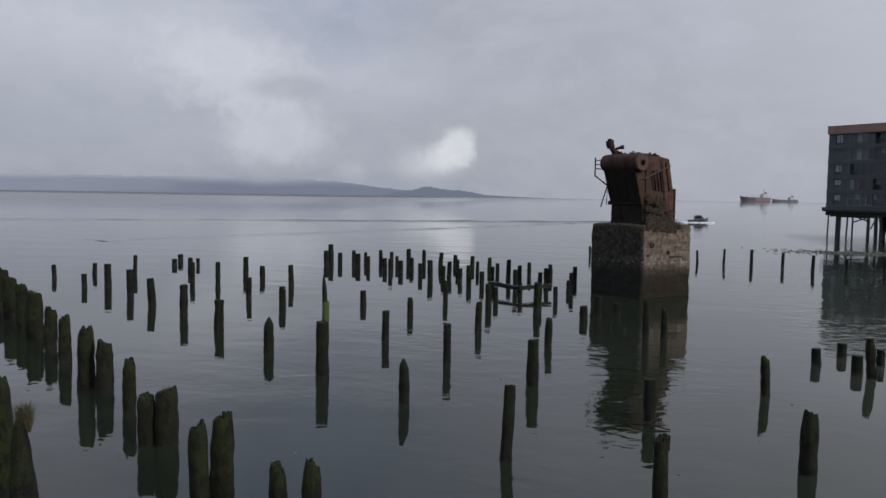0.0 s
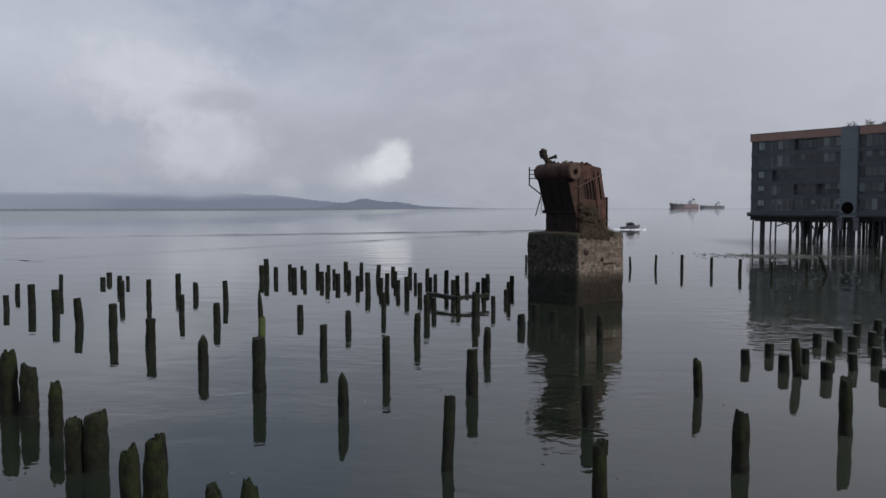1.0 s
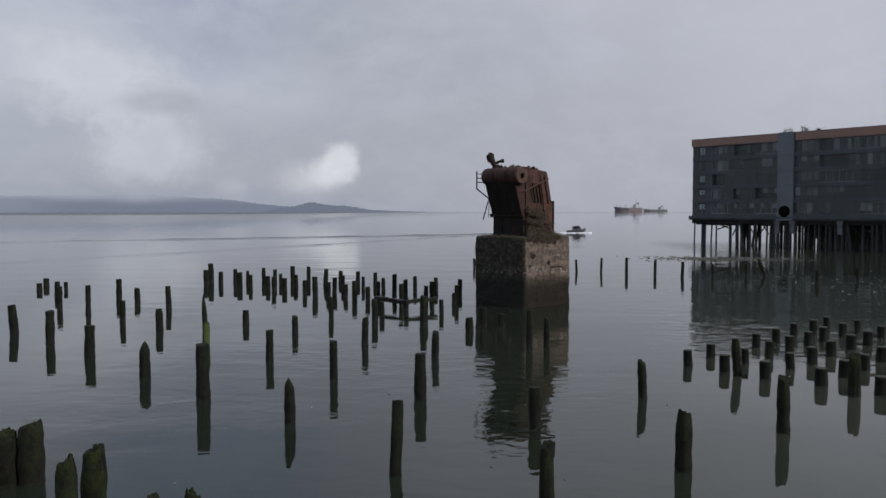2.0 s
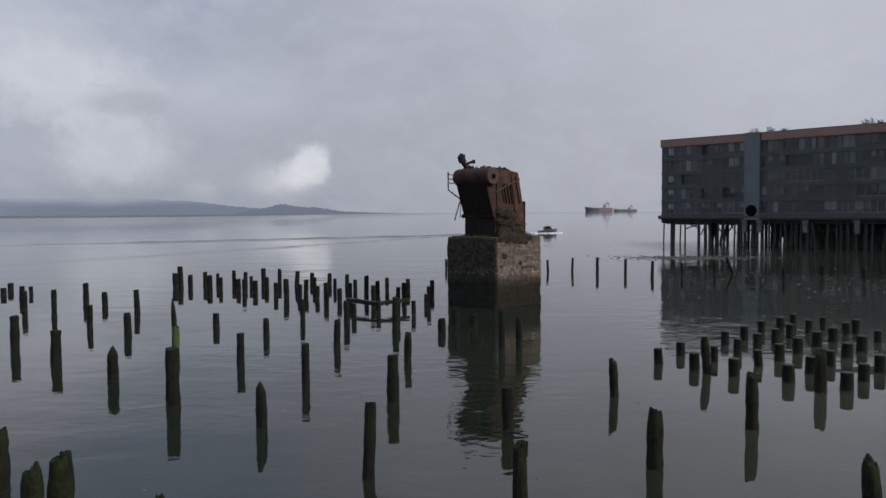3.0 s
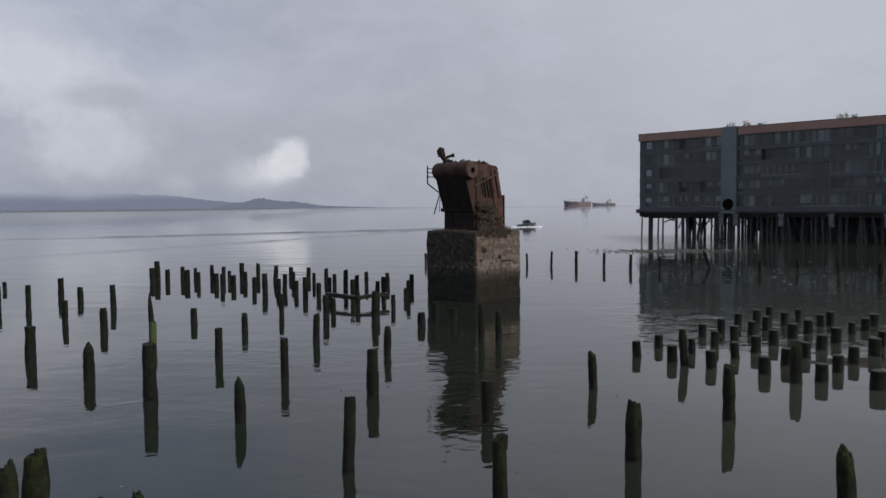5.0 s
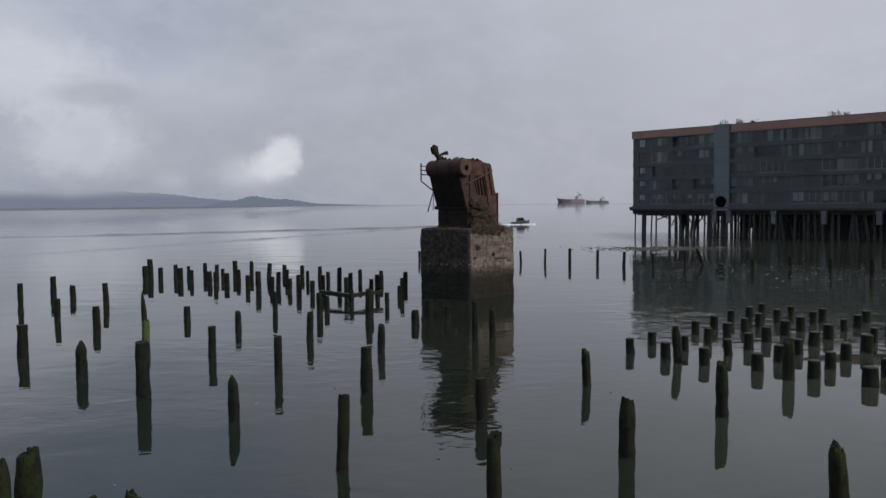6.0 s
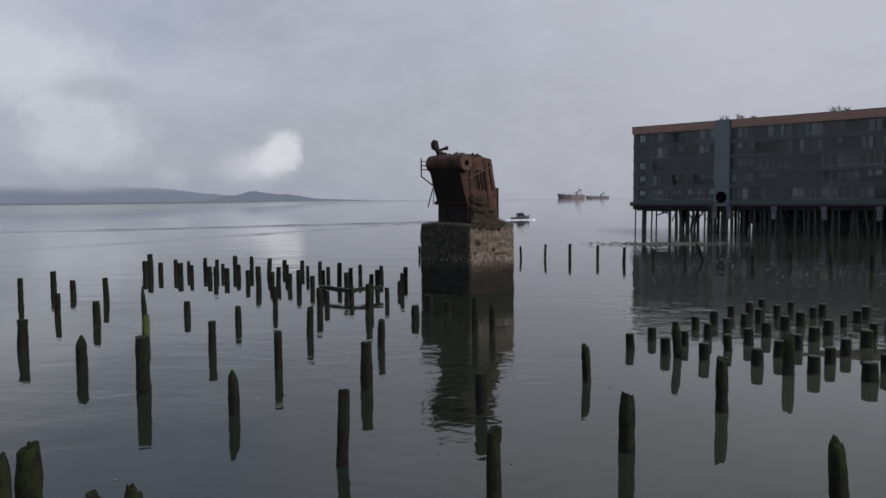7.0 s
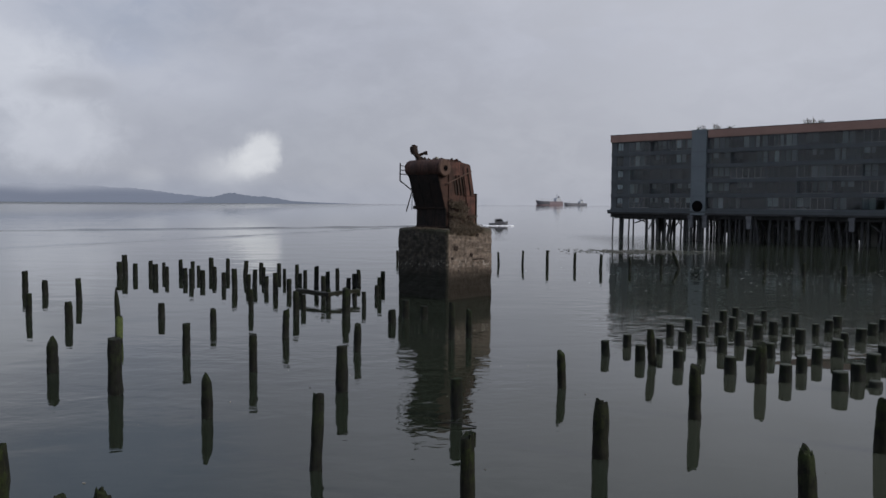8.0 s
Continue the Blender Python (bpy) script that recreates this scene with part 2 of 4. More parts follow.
def make_curtain():
    m, n = material("pale_curtain")
    fold = n.noise(n.stretch(n.at, 6.0, 6.0, 0.3), 2.0, 3.0)
    col = n.mix(n.math("POWER", n.island, 0.9), (0.12, 0.14, 0.145), (0.92, 0.92, 0.88))
    finish(n, n.mix(n.ramp(fold, 0.3, 0.7, 0.0, 0.35), col, (0.2, 0.2, 0.2)), 0.9, fold, 0.4, 0.03)
    return m


def make_glass():
    m, n = material("window_glass")
    gloss, clear = n.add("ShaderNodeBsdfGlossy"), n.add("ShaderNodeBsdfTransparent")
    gloss.inputs["Roughness"].default_value = 0.03
    clear.inputs[0].default_value = (0.8, 0.86, 0.88, 1)
    k = n.add("ShaderNodeBump")
    k.inputs["Strength"].default_value, k.inputs["Distance"].default_value = 0.15, 0.02
    n.plug(k.inputs["Height"], n.noise(n.at, 0.8, 2.0))
    n.plug(gloss.inputs["Normal"], k.outputs[0])
    fres = n.add("ShaderNodeFresnel")
    fres.inputs[0].default_value = 1.5
    mixer = n.add("ShaderNodeMixShader")
    n.plug(mixer.inputs[0], fres.outputs[0])
    n.plug(mixer.inputs[1], clear.outputs[0])
    n.plug(mixer.inputs[2], gloss.outputs[0])
    n.plug(n.add("ShaderNodeOutputMaterial").inputs[0], mixer.outputs[0])
    return m


def make_hill(name, wood, haze_glow, share, fade_low, fade_high):
    """Wooded far shore, mist painted as glowing colour; its crest dissolves in low cloud."""
    m, n = material(name)
    tree = n.noise(n.at, 0.012, 5.0, 0.65)
    col = n.mix(n.ramp(tree, 0.3, 0.7), wood, tuple(v * 1.7 for v in wood))
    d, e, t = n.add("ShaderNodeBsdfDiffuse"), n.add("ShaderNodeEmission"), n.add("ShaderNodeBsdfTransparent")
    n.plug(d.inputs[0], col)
    e.inputs[0].default_value = (*haze_glow, 1)
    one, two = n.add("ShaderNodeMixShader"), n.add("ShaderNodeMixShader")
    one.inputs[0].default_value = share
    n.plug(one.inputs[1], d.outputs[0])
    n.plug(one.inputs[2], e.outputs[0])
    z = n.math("ADD", height_of(n), n.math("MULTIPLY", n.math("SUBTRACT", n.noise(n.at, 0.0022, 4.0), 0.5), 50.0))
    far = n.add("ShaderNodeSeparateXYZ")
    n.plug(far.inputs[0], n.at)
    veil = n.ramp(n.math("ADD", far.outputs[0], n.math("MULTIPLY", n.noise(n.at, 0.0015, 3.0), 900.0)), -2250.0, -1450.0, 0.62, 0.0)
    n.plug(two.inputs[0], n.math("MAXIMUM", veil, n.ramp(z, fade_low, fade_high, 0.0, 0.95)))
    n.plug(two.inputs[1], one.outputs[0])
    n.plug(two.inputs[2], t.outputs[0])
    n.plug(n.add("ShaderNodeOutputMaterial").inputs[0], two.outputs[0])
    return m


WATER = make_water()
WOOD = make_pile_wood("wet_pile_wood", (0.006, 0.0063, 0.006), (0.0145, 0.0155, 0.0125), (0.017, 0.026, 0.008), 0.15, 0.8)
STUB_WOOD = make_pile_wood("green_stained_pile_wood", (0.0042, 0.0052, 0.0044), (0.0082, 0.0108, 0.0082), (0.013, 0.022, 0.0065), 0.3, 1.1)
MOSSY = make_pile_wood("mossy_pile_wood", (0.006, 0.006, 0.0045), (0.018, 0.0165, 0.011), (0.02, 0.0285, 0.0075), 0.3, 1.0)
ALGAE = make_paint("bright_algae", (0.034, 0.05, 0.013), (0.075, 0.097, 0.026), 0.9, 7.0)
ENDGRAIN = make_paint("sawn_end_grain", (0.02, 0.025, 0.016), (0.042, 0.048, 0.032), 0.9, 6.0)
FLOTSAM = make_paint("drifting_weed", (0.035, 0.036, 0.028), (0.12, 0.118, 0.098), 0.8, 1.2)
GLINT_BIT = make_paint("pale_glint_fleck", (0.2, 0.21, 0.21), (0.42, 0.43, 0.43), 0.7, 1.5)
CHIP = make_paint("floating_chip", (0.12, 0.11, 0.09), (0.3, 0.28, 0.24), 0.9, 2.0)
MOSS = make_paint("moss", (0.018, 0.026, 0.007), (0.04, 0.052, 0.014), 0.95, 9.0)
GRASS = make_paint("dry_grass", (0.04, 0.036, 0.018), (0.1, 0.085, 0.045), 0.9, 3.0)
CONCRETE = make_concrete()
RUST = make_rust("rusted_plate", (0.038, 0.022, 0.017), (0.082, 0.043, 0.033), (0.022, 0.016, 0.013))
RUST_RED = make_rust("red_rusted_sheet", (0.052, 0.028, 0.023), (0.13, 0.06, 0.046), (0.032, 0.02, 0.016))
RUST_PALE = make_rust("pale_rusted_cap", (0.075, 0.047, 0.036), (0.115, 0.073, 0.056), (0.045, 0.029, 0.023))
RUST_DARK = make_rust("black_rusted_iron", (0.02, 0.0145, 0.012), (0.043, 0.027, 0.02), (0.013, 0.0105, 0.009))
# Darker rust copy: the front's shade is put into the plate colour
RUST_SHADED = make_rust("shaded_rusted_front", (0.008, 0.007, 0.0062), (0.022, 0.0145, 0.0115), (0.0065, 0.006, 0.0055))
WEED = make_paint("dead_weed", (0.046, 0.037, 0.026), (0.15, 0.113, 0.078), 0.95, 5.0)
RUBBLE = make_rubble()
FLAT_BLACK = make_paint("flat_black", (0.004, 0.004, 0.004), (0.008, 0.007, 0.007), 1.0, 5.0)
FLAT_BLACK.node_tree.nodes["Principled BSDF"].inputs["Specular IOR Level"].default_value = 0.0
CLADDING = make_paint("blue_grey_cladding", (0.05, 0.06, 0.064), (0.065, 0.076, 0.081), 0.65, 0.35)
TOWER_PAINT = make_paint("grey_tower_panel", (0.1, 0.124, 0.134), (0.122, 0.147, 0.158), 0.55, 0.3)
PALE_FRAME = make_paint("pale_window_frame", (0.2, 0.21, 0.215), (0.26, 0.27, 0.275), 0.5, 2.0)
FRAME = make_paint("dark_window_frame", (0.035, 0.04, 0.045), (0.05, 0.055, 0.06), 0.5, 2.0)
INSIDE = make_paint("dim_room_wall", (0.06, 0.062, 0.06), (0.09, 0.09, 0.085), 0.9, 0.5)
CURTAIN = make_curtain()
COPPER = make_paint("copper_fascia", (0.22, 0.13, 0.1), (0.27, 0.162, 0.126), 0.55, 0.25)
DECKING = make_paint("dark_deck_timber", (0.02, 0.021, 0.021), (0.042, 0.042, 0.04), 0.8, 0.8)
COLUMN = make_paint("grey_column_concrete", (0.075, 0.08, 0.085), (0.13, 0.135, 0.14), 0.85, 0.9)
BLIND = make_paint("white_blind_cloth", (0.72, 0.73, 0.74), (0.82, 0.83, 0.83), 0.8, 1.0)
BACKING = make_paint("pale_backing_grey", (0.2, 0.21, 0.19), (0.29, 0.29, 0.26), 0.85, 0.7)
GLASS = make_glass()
# Ship hull colours paled by mixing in distance haze
HULL_RED = make_paint("hazed_maroon_hull", (0.185, 0.146, 0.162), (0.215, 0.172, 0.188), 0.6, 0.05)
HULL_BLACK = make_paint("dark_hull", (0.06, 0.063, 0.078), (0.08, 0.083, 0.1), 0.6, 0.05)
BOOT_RED = make_paint("maroon_boot_paint", (0.16, 0.1, 0.11), (0.19, 0.12, 0.13), 0.6, 0.05)
HULL_GREY = make_paint("hazed_grey_hull", (0.17, 0.17, 0.19), (0.2, 0.2, 0.22), 0.6, 0.05)
WHITE = make_paint("white_ship_paint", (0.4, 0.42, 0.45), (0.5, 0.52, 0.55), 0.5, 0.1)
BOAT_GREY = make_paint("dark_boat_paint", (0.07, 0.075, 0.08), (0.1, 0.1, 0.11), 0.4, 1.0)
FOAM = make_paint("white_foam", (0.7, 0.72, 0.74), (0.85, 0.86, 0.87), 0.9, 2.0)
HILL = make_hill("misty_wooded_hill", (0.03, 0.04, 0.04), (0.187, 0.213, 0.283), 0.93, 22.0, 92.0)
UNSEEN_BANK = make_paint("unseen_bank", (0.018, 0.025, 0.014), (0.035, 0.045, 0.022), 0.95, 0.05)
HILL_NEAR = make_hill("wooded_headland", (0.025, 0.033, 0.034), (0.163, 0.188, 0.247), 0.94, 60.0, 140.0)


# ---- mesh helpers ----
def part(name, bm, mat, parent=None, label=""):
    me = bpy.data.meshes.new(name)
    bm.to_mesh(me)
    bm.free()
    me.materials.append(mat)
    ob = new(name, me)
    if parent is not None:
        ob.parent = parent
    if label:
        ob["label"] = label
    return ob


def same(name, ob, parent, m):
    """Another piece on the mesh of ob."""
    o = new(name, ob.data)
    o.parent = parent
    o.matrix_local = m
    return o


def box(bm, x0, x1, y0, y1, z0, z1, bevel=0.0):
    m = Matrix.LocRotScale(((x0 + x1) / 2, (y0 + y1) / 2, (z0 + z1) / 2), None, (abs(x1 - x0), abs(y1 - y0), abs(z1 - z0)))
    vs = bmesh.ops.create_cube(bm, size=1.0, matrix=m)["verts"]
    if bevel:
        es = list({e for v in vs for e in v.link_edges})
        bmesh.ops.bevel(bm, geom=es, offset=bevel, segments=1, affect="EDGES", profile=0.5)
    return bm


def boxes(*all_of_them, bevel=0.0):
    bm = bmesh.new()
    for b in all_of_them:
        box(bm, *b, bevel=bevel)
    return bm


def rod(bm, a, b, r, seg=8, r2=None):
    a, b = Vector(a), Vector(b)
    m = Matrix.Translation((a + b) / 2) @ (b - a).to_track_quat("Z", "Y").to_matrix().to_4x4()
    bmesh.ops.create_cone(bm, cap_ends=True, segments=seg, radius1=r, radius2=r if r2 is None else r2, depth=(b - a).length, matrix=m)
    return bm


def rods(*all_of_them, seg=8):
    bm = bmesh.new()
    for a, b, r in all_of_them:
        rod(bm, a, b, r, seg)
    return bm


def empty(name, m):
    ob = new(name)
    ob.matrix_world = m
    return ob


def blades(rng, count, spread, height, width):
    """A tuft of narrow bent blades."""
    bm = bmesh.new()
    for _ in range(count):
        a, r = rng.uniform(0, 6.283), spread * rng.random() ** 0.5
        p = Vector((r * math.cos(a), r * math.sin(a), -0.02))
        b = rng.uniform(0, 6.283)
        side = Vector((math.cos(b), math.sin(b), 0)) * width
        lean = Vector((rng.gauss(0, 0.13), rng.gauss(0, 0.13), 1.0)) * height * rng.uniform(0.4, 1.0)
        v = [bm.verts.new(q) for q in (p - side, p + side, p + lean * 0.6 + side * 0.6, p + lean * 0.6 - side * 0.6, p + lean * 1.0 + Vector((lean.x, lean.y, 0)) * 0.6)]
        bm.faces.new(v[:4])
        bm.faces.new((v[3], v[2], v[4]))
    return bm


def leaves(rng, count, size, leaf):
    """A low ragged clump of small leaves and stems."""
    bm = bmesh.new()
    for _ in range(count):
        p = Vector([max(-0.75 * s, min(0.75 * s, rng.gauss(0, s / 2))) for s in size])
        p.z = abs(p.z)
        q = Euler((rng.uniform(0, 6.3), rng.uniform(0, 6.3), rng.uniform(0, 6.3))).to_matrix()
        s = leaf * rng.uniform(0.5, 1.3)
        bm.faces.new([bm.verts.new(p + q @ Vector(c) * s) for c in ((-0.5, 0, 0), (0, -0.25, 0.05), (0.6, 0, 0), (0, 0.25, 0.05))])
    return bm


# ---- water and far shore ----
def make_river():
    bm = bmesh.new()
    bmesh.ops.create_grid(bm, x_segments=20, y_segments=20, size=4900)
    tagged(part("water", bm, WATER), "calm grey river water with faint ripples", "water", kind="structure")


def make_shore(name, mat, label, reach, span, crest, depth, rough, seed):
    """A ridge along an arc: crest is pairs of azimuth and height."""
    bm, rng = bmesh.new(), random.Random(seed)
    az = np.arange(span[0], span[1], 0.12)
    tall = np.interp(az, [c[0] for c in crest], [c[1] for c in crest])
    rows = []
    for k, share in enumerate((-0.02, 0.25, 0.6, 0.88, 1.0, 0.7, -0.02)):
        ring = []
        for a, h in zip(az, tall):
            r = reach + depth * k / 6
            wob = noise.fractal(Vector((a * 0.8, k * 0.7, seed)), 1.0, 2.0, 4) * rough * (0.3 if share < 0 else 1.0)
            tree = rng.uniform(0, 5.0) * min(1.0, h / 25) if k in (3, 4) else 0
            ring.append(bm.verts.new((r * math.sin(radians(a)), r * math.cos(radians(a)), max(-2.0, h * share + wob * h * 0.12 + tree))))
        rows.append(ring)
    for a, b in zip(rows, rows[1:]):
        for i in range(len(a) - 1):
            bm.faces.new((a[i], a[i + 1], b[i + 1], b[i]))
    tagged(part(name, bm, mat), label, "backdrop", kind="structure")


make_river()
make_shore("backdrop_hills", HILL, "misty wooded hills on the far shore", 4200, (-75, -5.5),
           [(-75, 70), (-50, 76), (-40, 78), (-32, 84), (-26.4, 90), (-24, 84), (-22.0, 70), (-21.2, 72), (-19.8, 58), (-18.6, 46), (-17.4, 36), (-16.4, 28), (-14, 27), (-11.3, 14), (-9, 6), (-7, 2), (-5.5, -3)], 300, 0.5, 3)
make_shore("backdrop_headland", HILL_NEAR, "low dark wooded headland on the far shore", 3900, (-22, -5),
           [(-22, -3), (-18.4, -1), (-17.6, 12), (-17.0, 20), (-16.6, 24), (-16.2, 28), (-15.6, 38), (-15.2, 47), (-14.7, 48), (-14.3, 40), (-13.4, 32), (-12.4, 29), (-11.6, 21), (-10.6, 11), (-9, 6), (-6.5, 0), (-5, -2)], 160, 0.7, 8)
# Unseen bank added behind the camera to darken faces turned that way
make_shore("backdrop_bank", UNSEEN_BANK, "unseen bank added to block skylight from behind", 80, (96, 288),
           [(96, 3), (110, 12), (140, 16), (165, 30), (190, 40), (215, 38), (236, 14), (276, 9), (288, 2)], 60, 0.6, 5)


# ---- timber piles ----
def pile_mesh(rng, h, d, broken, deep=1.2, taper=0.09, pointed=False):
    """A worn round timber, tapered and grooved; broken: 0 for a sawn top, 1 for a splintered one."""
    seg, bm = 20, bmesh.new()
    shares = (-1, 0.0, 0.08, 0.2, 0.34, 0.48, 0.62, 0.74, 0.84, 0.92, 0.97, 1.0)
    off, phase = rng.uniform(0, 100), rng.uniform(0, 6.283)
    bow = Vector((rng.gauss(0, 0.02), rng.gauss(0, 0.02), 0))
    knots = [rng.uniform(-0.07, 0.07) for _ in range(13)]
    deepest = broken * min(0.26, 0.16 * h)
    stepped = broken > 0.5 and rng.random() < 0.5
    rings = []
    for k, s in enumerate(shares):
        ring = []
        for i in range(seg):
            a = i * math.tau / seg
            ca, sa = math.cos(a), math.sin(a)
            crack = noise.noise(Vector((ca * 2.4, sa * 2.4, off)))
            splinter = noise.noise(Vector((ca * 5.5, sa * 5.5, off + 7)))
            low = 0.5 + 0.5 * math.cos(a - phase)
            low = 1 / (1 + math.exp(-14 * (low - 0.45))) if stepped else low ** 0.8
            tip = h - deepest * (low * 0.8 + 0.35 * abs(crack)) - broken * d * 0.5 * max(0, splinter) - 0.02 * rng.random()
            z = -deep if s < 0 else tip * s
            r = d / 2 * (1.04 - taper * max(s, 0) ** (3 if taper > 0.5 else 1)) * (1 + (knots[k] if k > 1 and broken else 0))
            r *= 1 + 0.12 * noise.noise(Vector((ca * 1.4, sa * 1.4, off + z * 0.5))) + 0.05 * math.sin(a * 6 + off) + 0.07 * noise.noise(Vector((ca * 5, sa * 5, off + z * 2.2)))
            if pointed:
                r *= 1 - 0.72 * max(0.0, (s - 0.8) / 0.2) ** 1.3
            r *= 1 - broken * 0.28 * max(0.0, (s - 0.7) / 0.3) ** 2.2
            ring.append(bm.verts.new(Vector((r * ca, r * sa, z)) + bow * max(z, 0)))
        rings.append(ring)
    for a, b in zip(rings, rings[1:]):
        for i in range(seg):
            bm.faces.new((a[i], a[(i + 1) % seg], b[(i + 1) % seg], b[i]))
    mid = bm.verts.new((0, 0, h - 0.02 - broken * (0.3 * d + 0.3 * deepest)))
    for i in range(seg):
        bm.faces.new((rings[-1][i], rings[-1][(i + 1) % seg], mid))
    bm.normal_update()
    for f in bm.faces:
        f.smooth = abs(f.normal.z) < 0.4
    return bm


def add_splinters(rng, ob, h, d):
    """Upright shards left at the broken rim."""
    for _ in range(rng.choice((1, 1, 2))):
        a, r = rng.uniform(0, 6.283), d * rng.uniform(0.12, 0.3)
        p = Vector((r * math.cos(a), r * math.sin(a), h * 0.8))
        bm = bmesh.new()
        rod(bm, p, p + Vector((rng.gauss(0, 0.02), rng.gauss(0, 0.02), 0.2 * h - rng.uniform(0.05, 0.2))), d * 0.16, 6, d * 0.09)
        for v in bm.verts:
            v.co += Vector((rng.gauss(0, 0.008), rng.gauss(0, 0.008), 0))
        part("splinter", bm, ob.data.materials[0], ob)


def moss_sleeve(rng, ob, d, z0, z1, mat, label):
    """A ragged lumpy skin of growth round part of a post."""
    bm, a0, arc, n, m = bmesh.new(), rng.uniform(0, 6.283), 6.2, 18, 9
    rows = []
    for k in range(m + 1):
        row = []
        for i in range(n + 1):
            a = a0 + arc * i / n
            edge = min(k, m - k, i, n - i)
            z = z0 + (z1 - z0) * k / m + rng.gauss(0, 0.05)
            r = d / 2 * (1.0 if edge else 0.9) + (rng.uniform(0.002, 0.022) if edge else 0)
            row.append(bm.verts.new((r * math.cos(a), r * math.sin(a), z)))
        rows.append(row)
    for p, q in zip(rows, rows[1:]):
        for i in range(n):
            bm.faces.new((p[i], p[i + 1], q[i + 1], q[i]))
    part("moss", bm, mat, ob, label)


def plant_piles(rows, kind, label, group, seed, tufts=(), green=(), sharp=(), thin_top=(), bushy=()):
    rng = random.Random(seed)
    for i, (x, y, h, d) in enumerate(rows):
        broken = {"stub": 0.0, "plain": rng.choice((0.08, 0.12, 0.2, 0.3)), "worn": rng.choice((0.15, 0.4, 0.6)), "mossy": rng.uniform(0.6, 1.0)}[kind]
        broken = 0.45 if i in sharp else broken
        taper = (0.7 if kind == "mossy" else 0.45) if i in thin_top else 0.09
        broken = 0.35 if i in bushy else broken
        mat = {"mossy": MOSSY, "stub": STUB_WOOD}.get(kind, WOOD)
        ob = part("timber_post", pile_mesh(rng, h, d, broken, taper=taper, pointed=i in sharp), mat)
        lean = 0.6 if broken else 0.4
        ob.matrix_world = pose(x, y, 0, rng.gauss(0, lean), rng.gauss(0, lean), rng.uniform(0, 360))
        tagged(ob, label, "post", group)
        if kind == "stub":
            bm = bmesh.new()
            bmesh.ops.create_cone(bm, cap_ends=True, segments=14, radius1=d * 0.46, radius2=d * 0.42, depth=0.03, matrix=Matrix.Translation((0, 0, h + 0.006)))
            for v in bm.verts:
                v.co.x *= 1 + 0.05 * math.sin(5 * math.atan2(v.co.y, v.co.x) + i)
            part("sawn_top", bm, ENDGRAIN, ob, "paler sawn end grain")
        elif broken > 0.55 and rng.random() < 0.5:
            add_splinters(rng, ob, h, d)
        if i in green:
            moss_sleeve(rng, ob, d, h * 0.02, h * 0.45, ALGAE, "bright green algae band")
        if i in tufts:
            g = part("grass_tuft", blades(rng, 45, d * 0.3, 0.3, 0.006), GRASS, ob, "dry pale grass on the rotten top")
            g.location = (0, 0, h - 0.2)
        if i in bushy:
            g = part("grass_tuft", blades(rng, 800, d * 0.22, 0.58, 0.007), GRASS, ob, "tall dry brown grass on the rotten top")
            g.location = (0, 0, h - 0.28)


CLUSTER_A = [
    (-30.1, 73.8, 1.37, 0.51), (-30.4, 75.8, 1.87, 0.53), (-28.7, 73.9, 1.22, 0.45), (-27.8, 75.4, 1.38, 0.40), (-26.0, 71.6, 1.36, 0.49),
    (-26.7, 75.8, 1.19, 0.34), (-24.8, 71.1, 1.20, 0.38), (-25.4, 76.8, 1.40, 0.40), (-22.6, 69.5, 1.20, 0.42), (-21.4, 67.4, 1.33, 0.40),
    (-24.0, 76.0, 1.31, 0.40), (-22.9, 74.3, 1.01, 0.33), (-20.6, 67.9, 1.14, 0.46), (-22.6, 77.4, 1.55, 0.46), (-20.5, 71.2, 1.17, 0.42),
    (-18.1, 65.5, 1.17, 0.39), (-21.1, 77.8, 1.48, 0.40), (-16.7, 63.6, 1.67, 0.42), (-18.4, 73.8, 1.56, 0.44), (-15.8, 64.3, 1.15, 0.38),
    (-15.7, 66.1, 1.38, 0.39)]
CLUSTER_B = [
    (-17.7, 77.2, 1.11, 0.40), (-16.0, 70.7, 1.19, 0.36), (-14.1, 63.2, 1.09, 0.37), (-13.0, 61.6, 1.55, 0.41), (-15.6, 75.5, 1.19, 0.39),
    (-14.0, 70.1, 1.11, 0.31), (-11.8, 60.9, 1.14, 0.36), (-13.6, 73.9, 1.22, 0.38), (-12.3, 68.3, 0.88, 0.35), (-12.2, 70.3, 1.01, 0.36),
    (-10.5, 65.8, 1.77, 0.38), (-8.9, 59.2, 1.53, 0.34), (-9.4, 64.8, 1.39, 0.37), (-9.3, 70.0, 1.25, 0.35), (-7.8, 65.6, 0.78, 0.38),
    (-7.3, 65.8, 1.13, 0.38), (-7.3, 69.1, 1.19, 0.35), (-5.3, 53.5, 1.00, 0.31), (-4.9, 59.0, 0.91, 0.34), (-4.8, 59.9, 1.38, 0.34),
    (-5.0, 66.2, 1.31, 0.38)]
JETTY = [
    (-9.1, 49.2, 1.52, 0.40), (-9.1, 51.8, 1.02, 0.34), (-6.0, 48.8, 1.77, 0.42), (-6.0, 50.2, 1.30, 0.29), (-7.9, 54.8, 1.05, 0.34), (-10.25, 57.0, 0.5, 0.34), (-6.3, 56.8, 0.5, 0.34)]
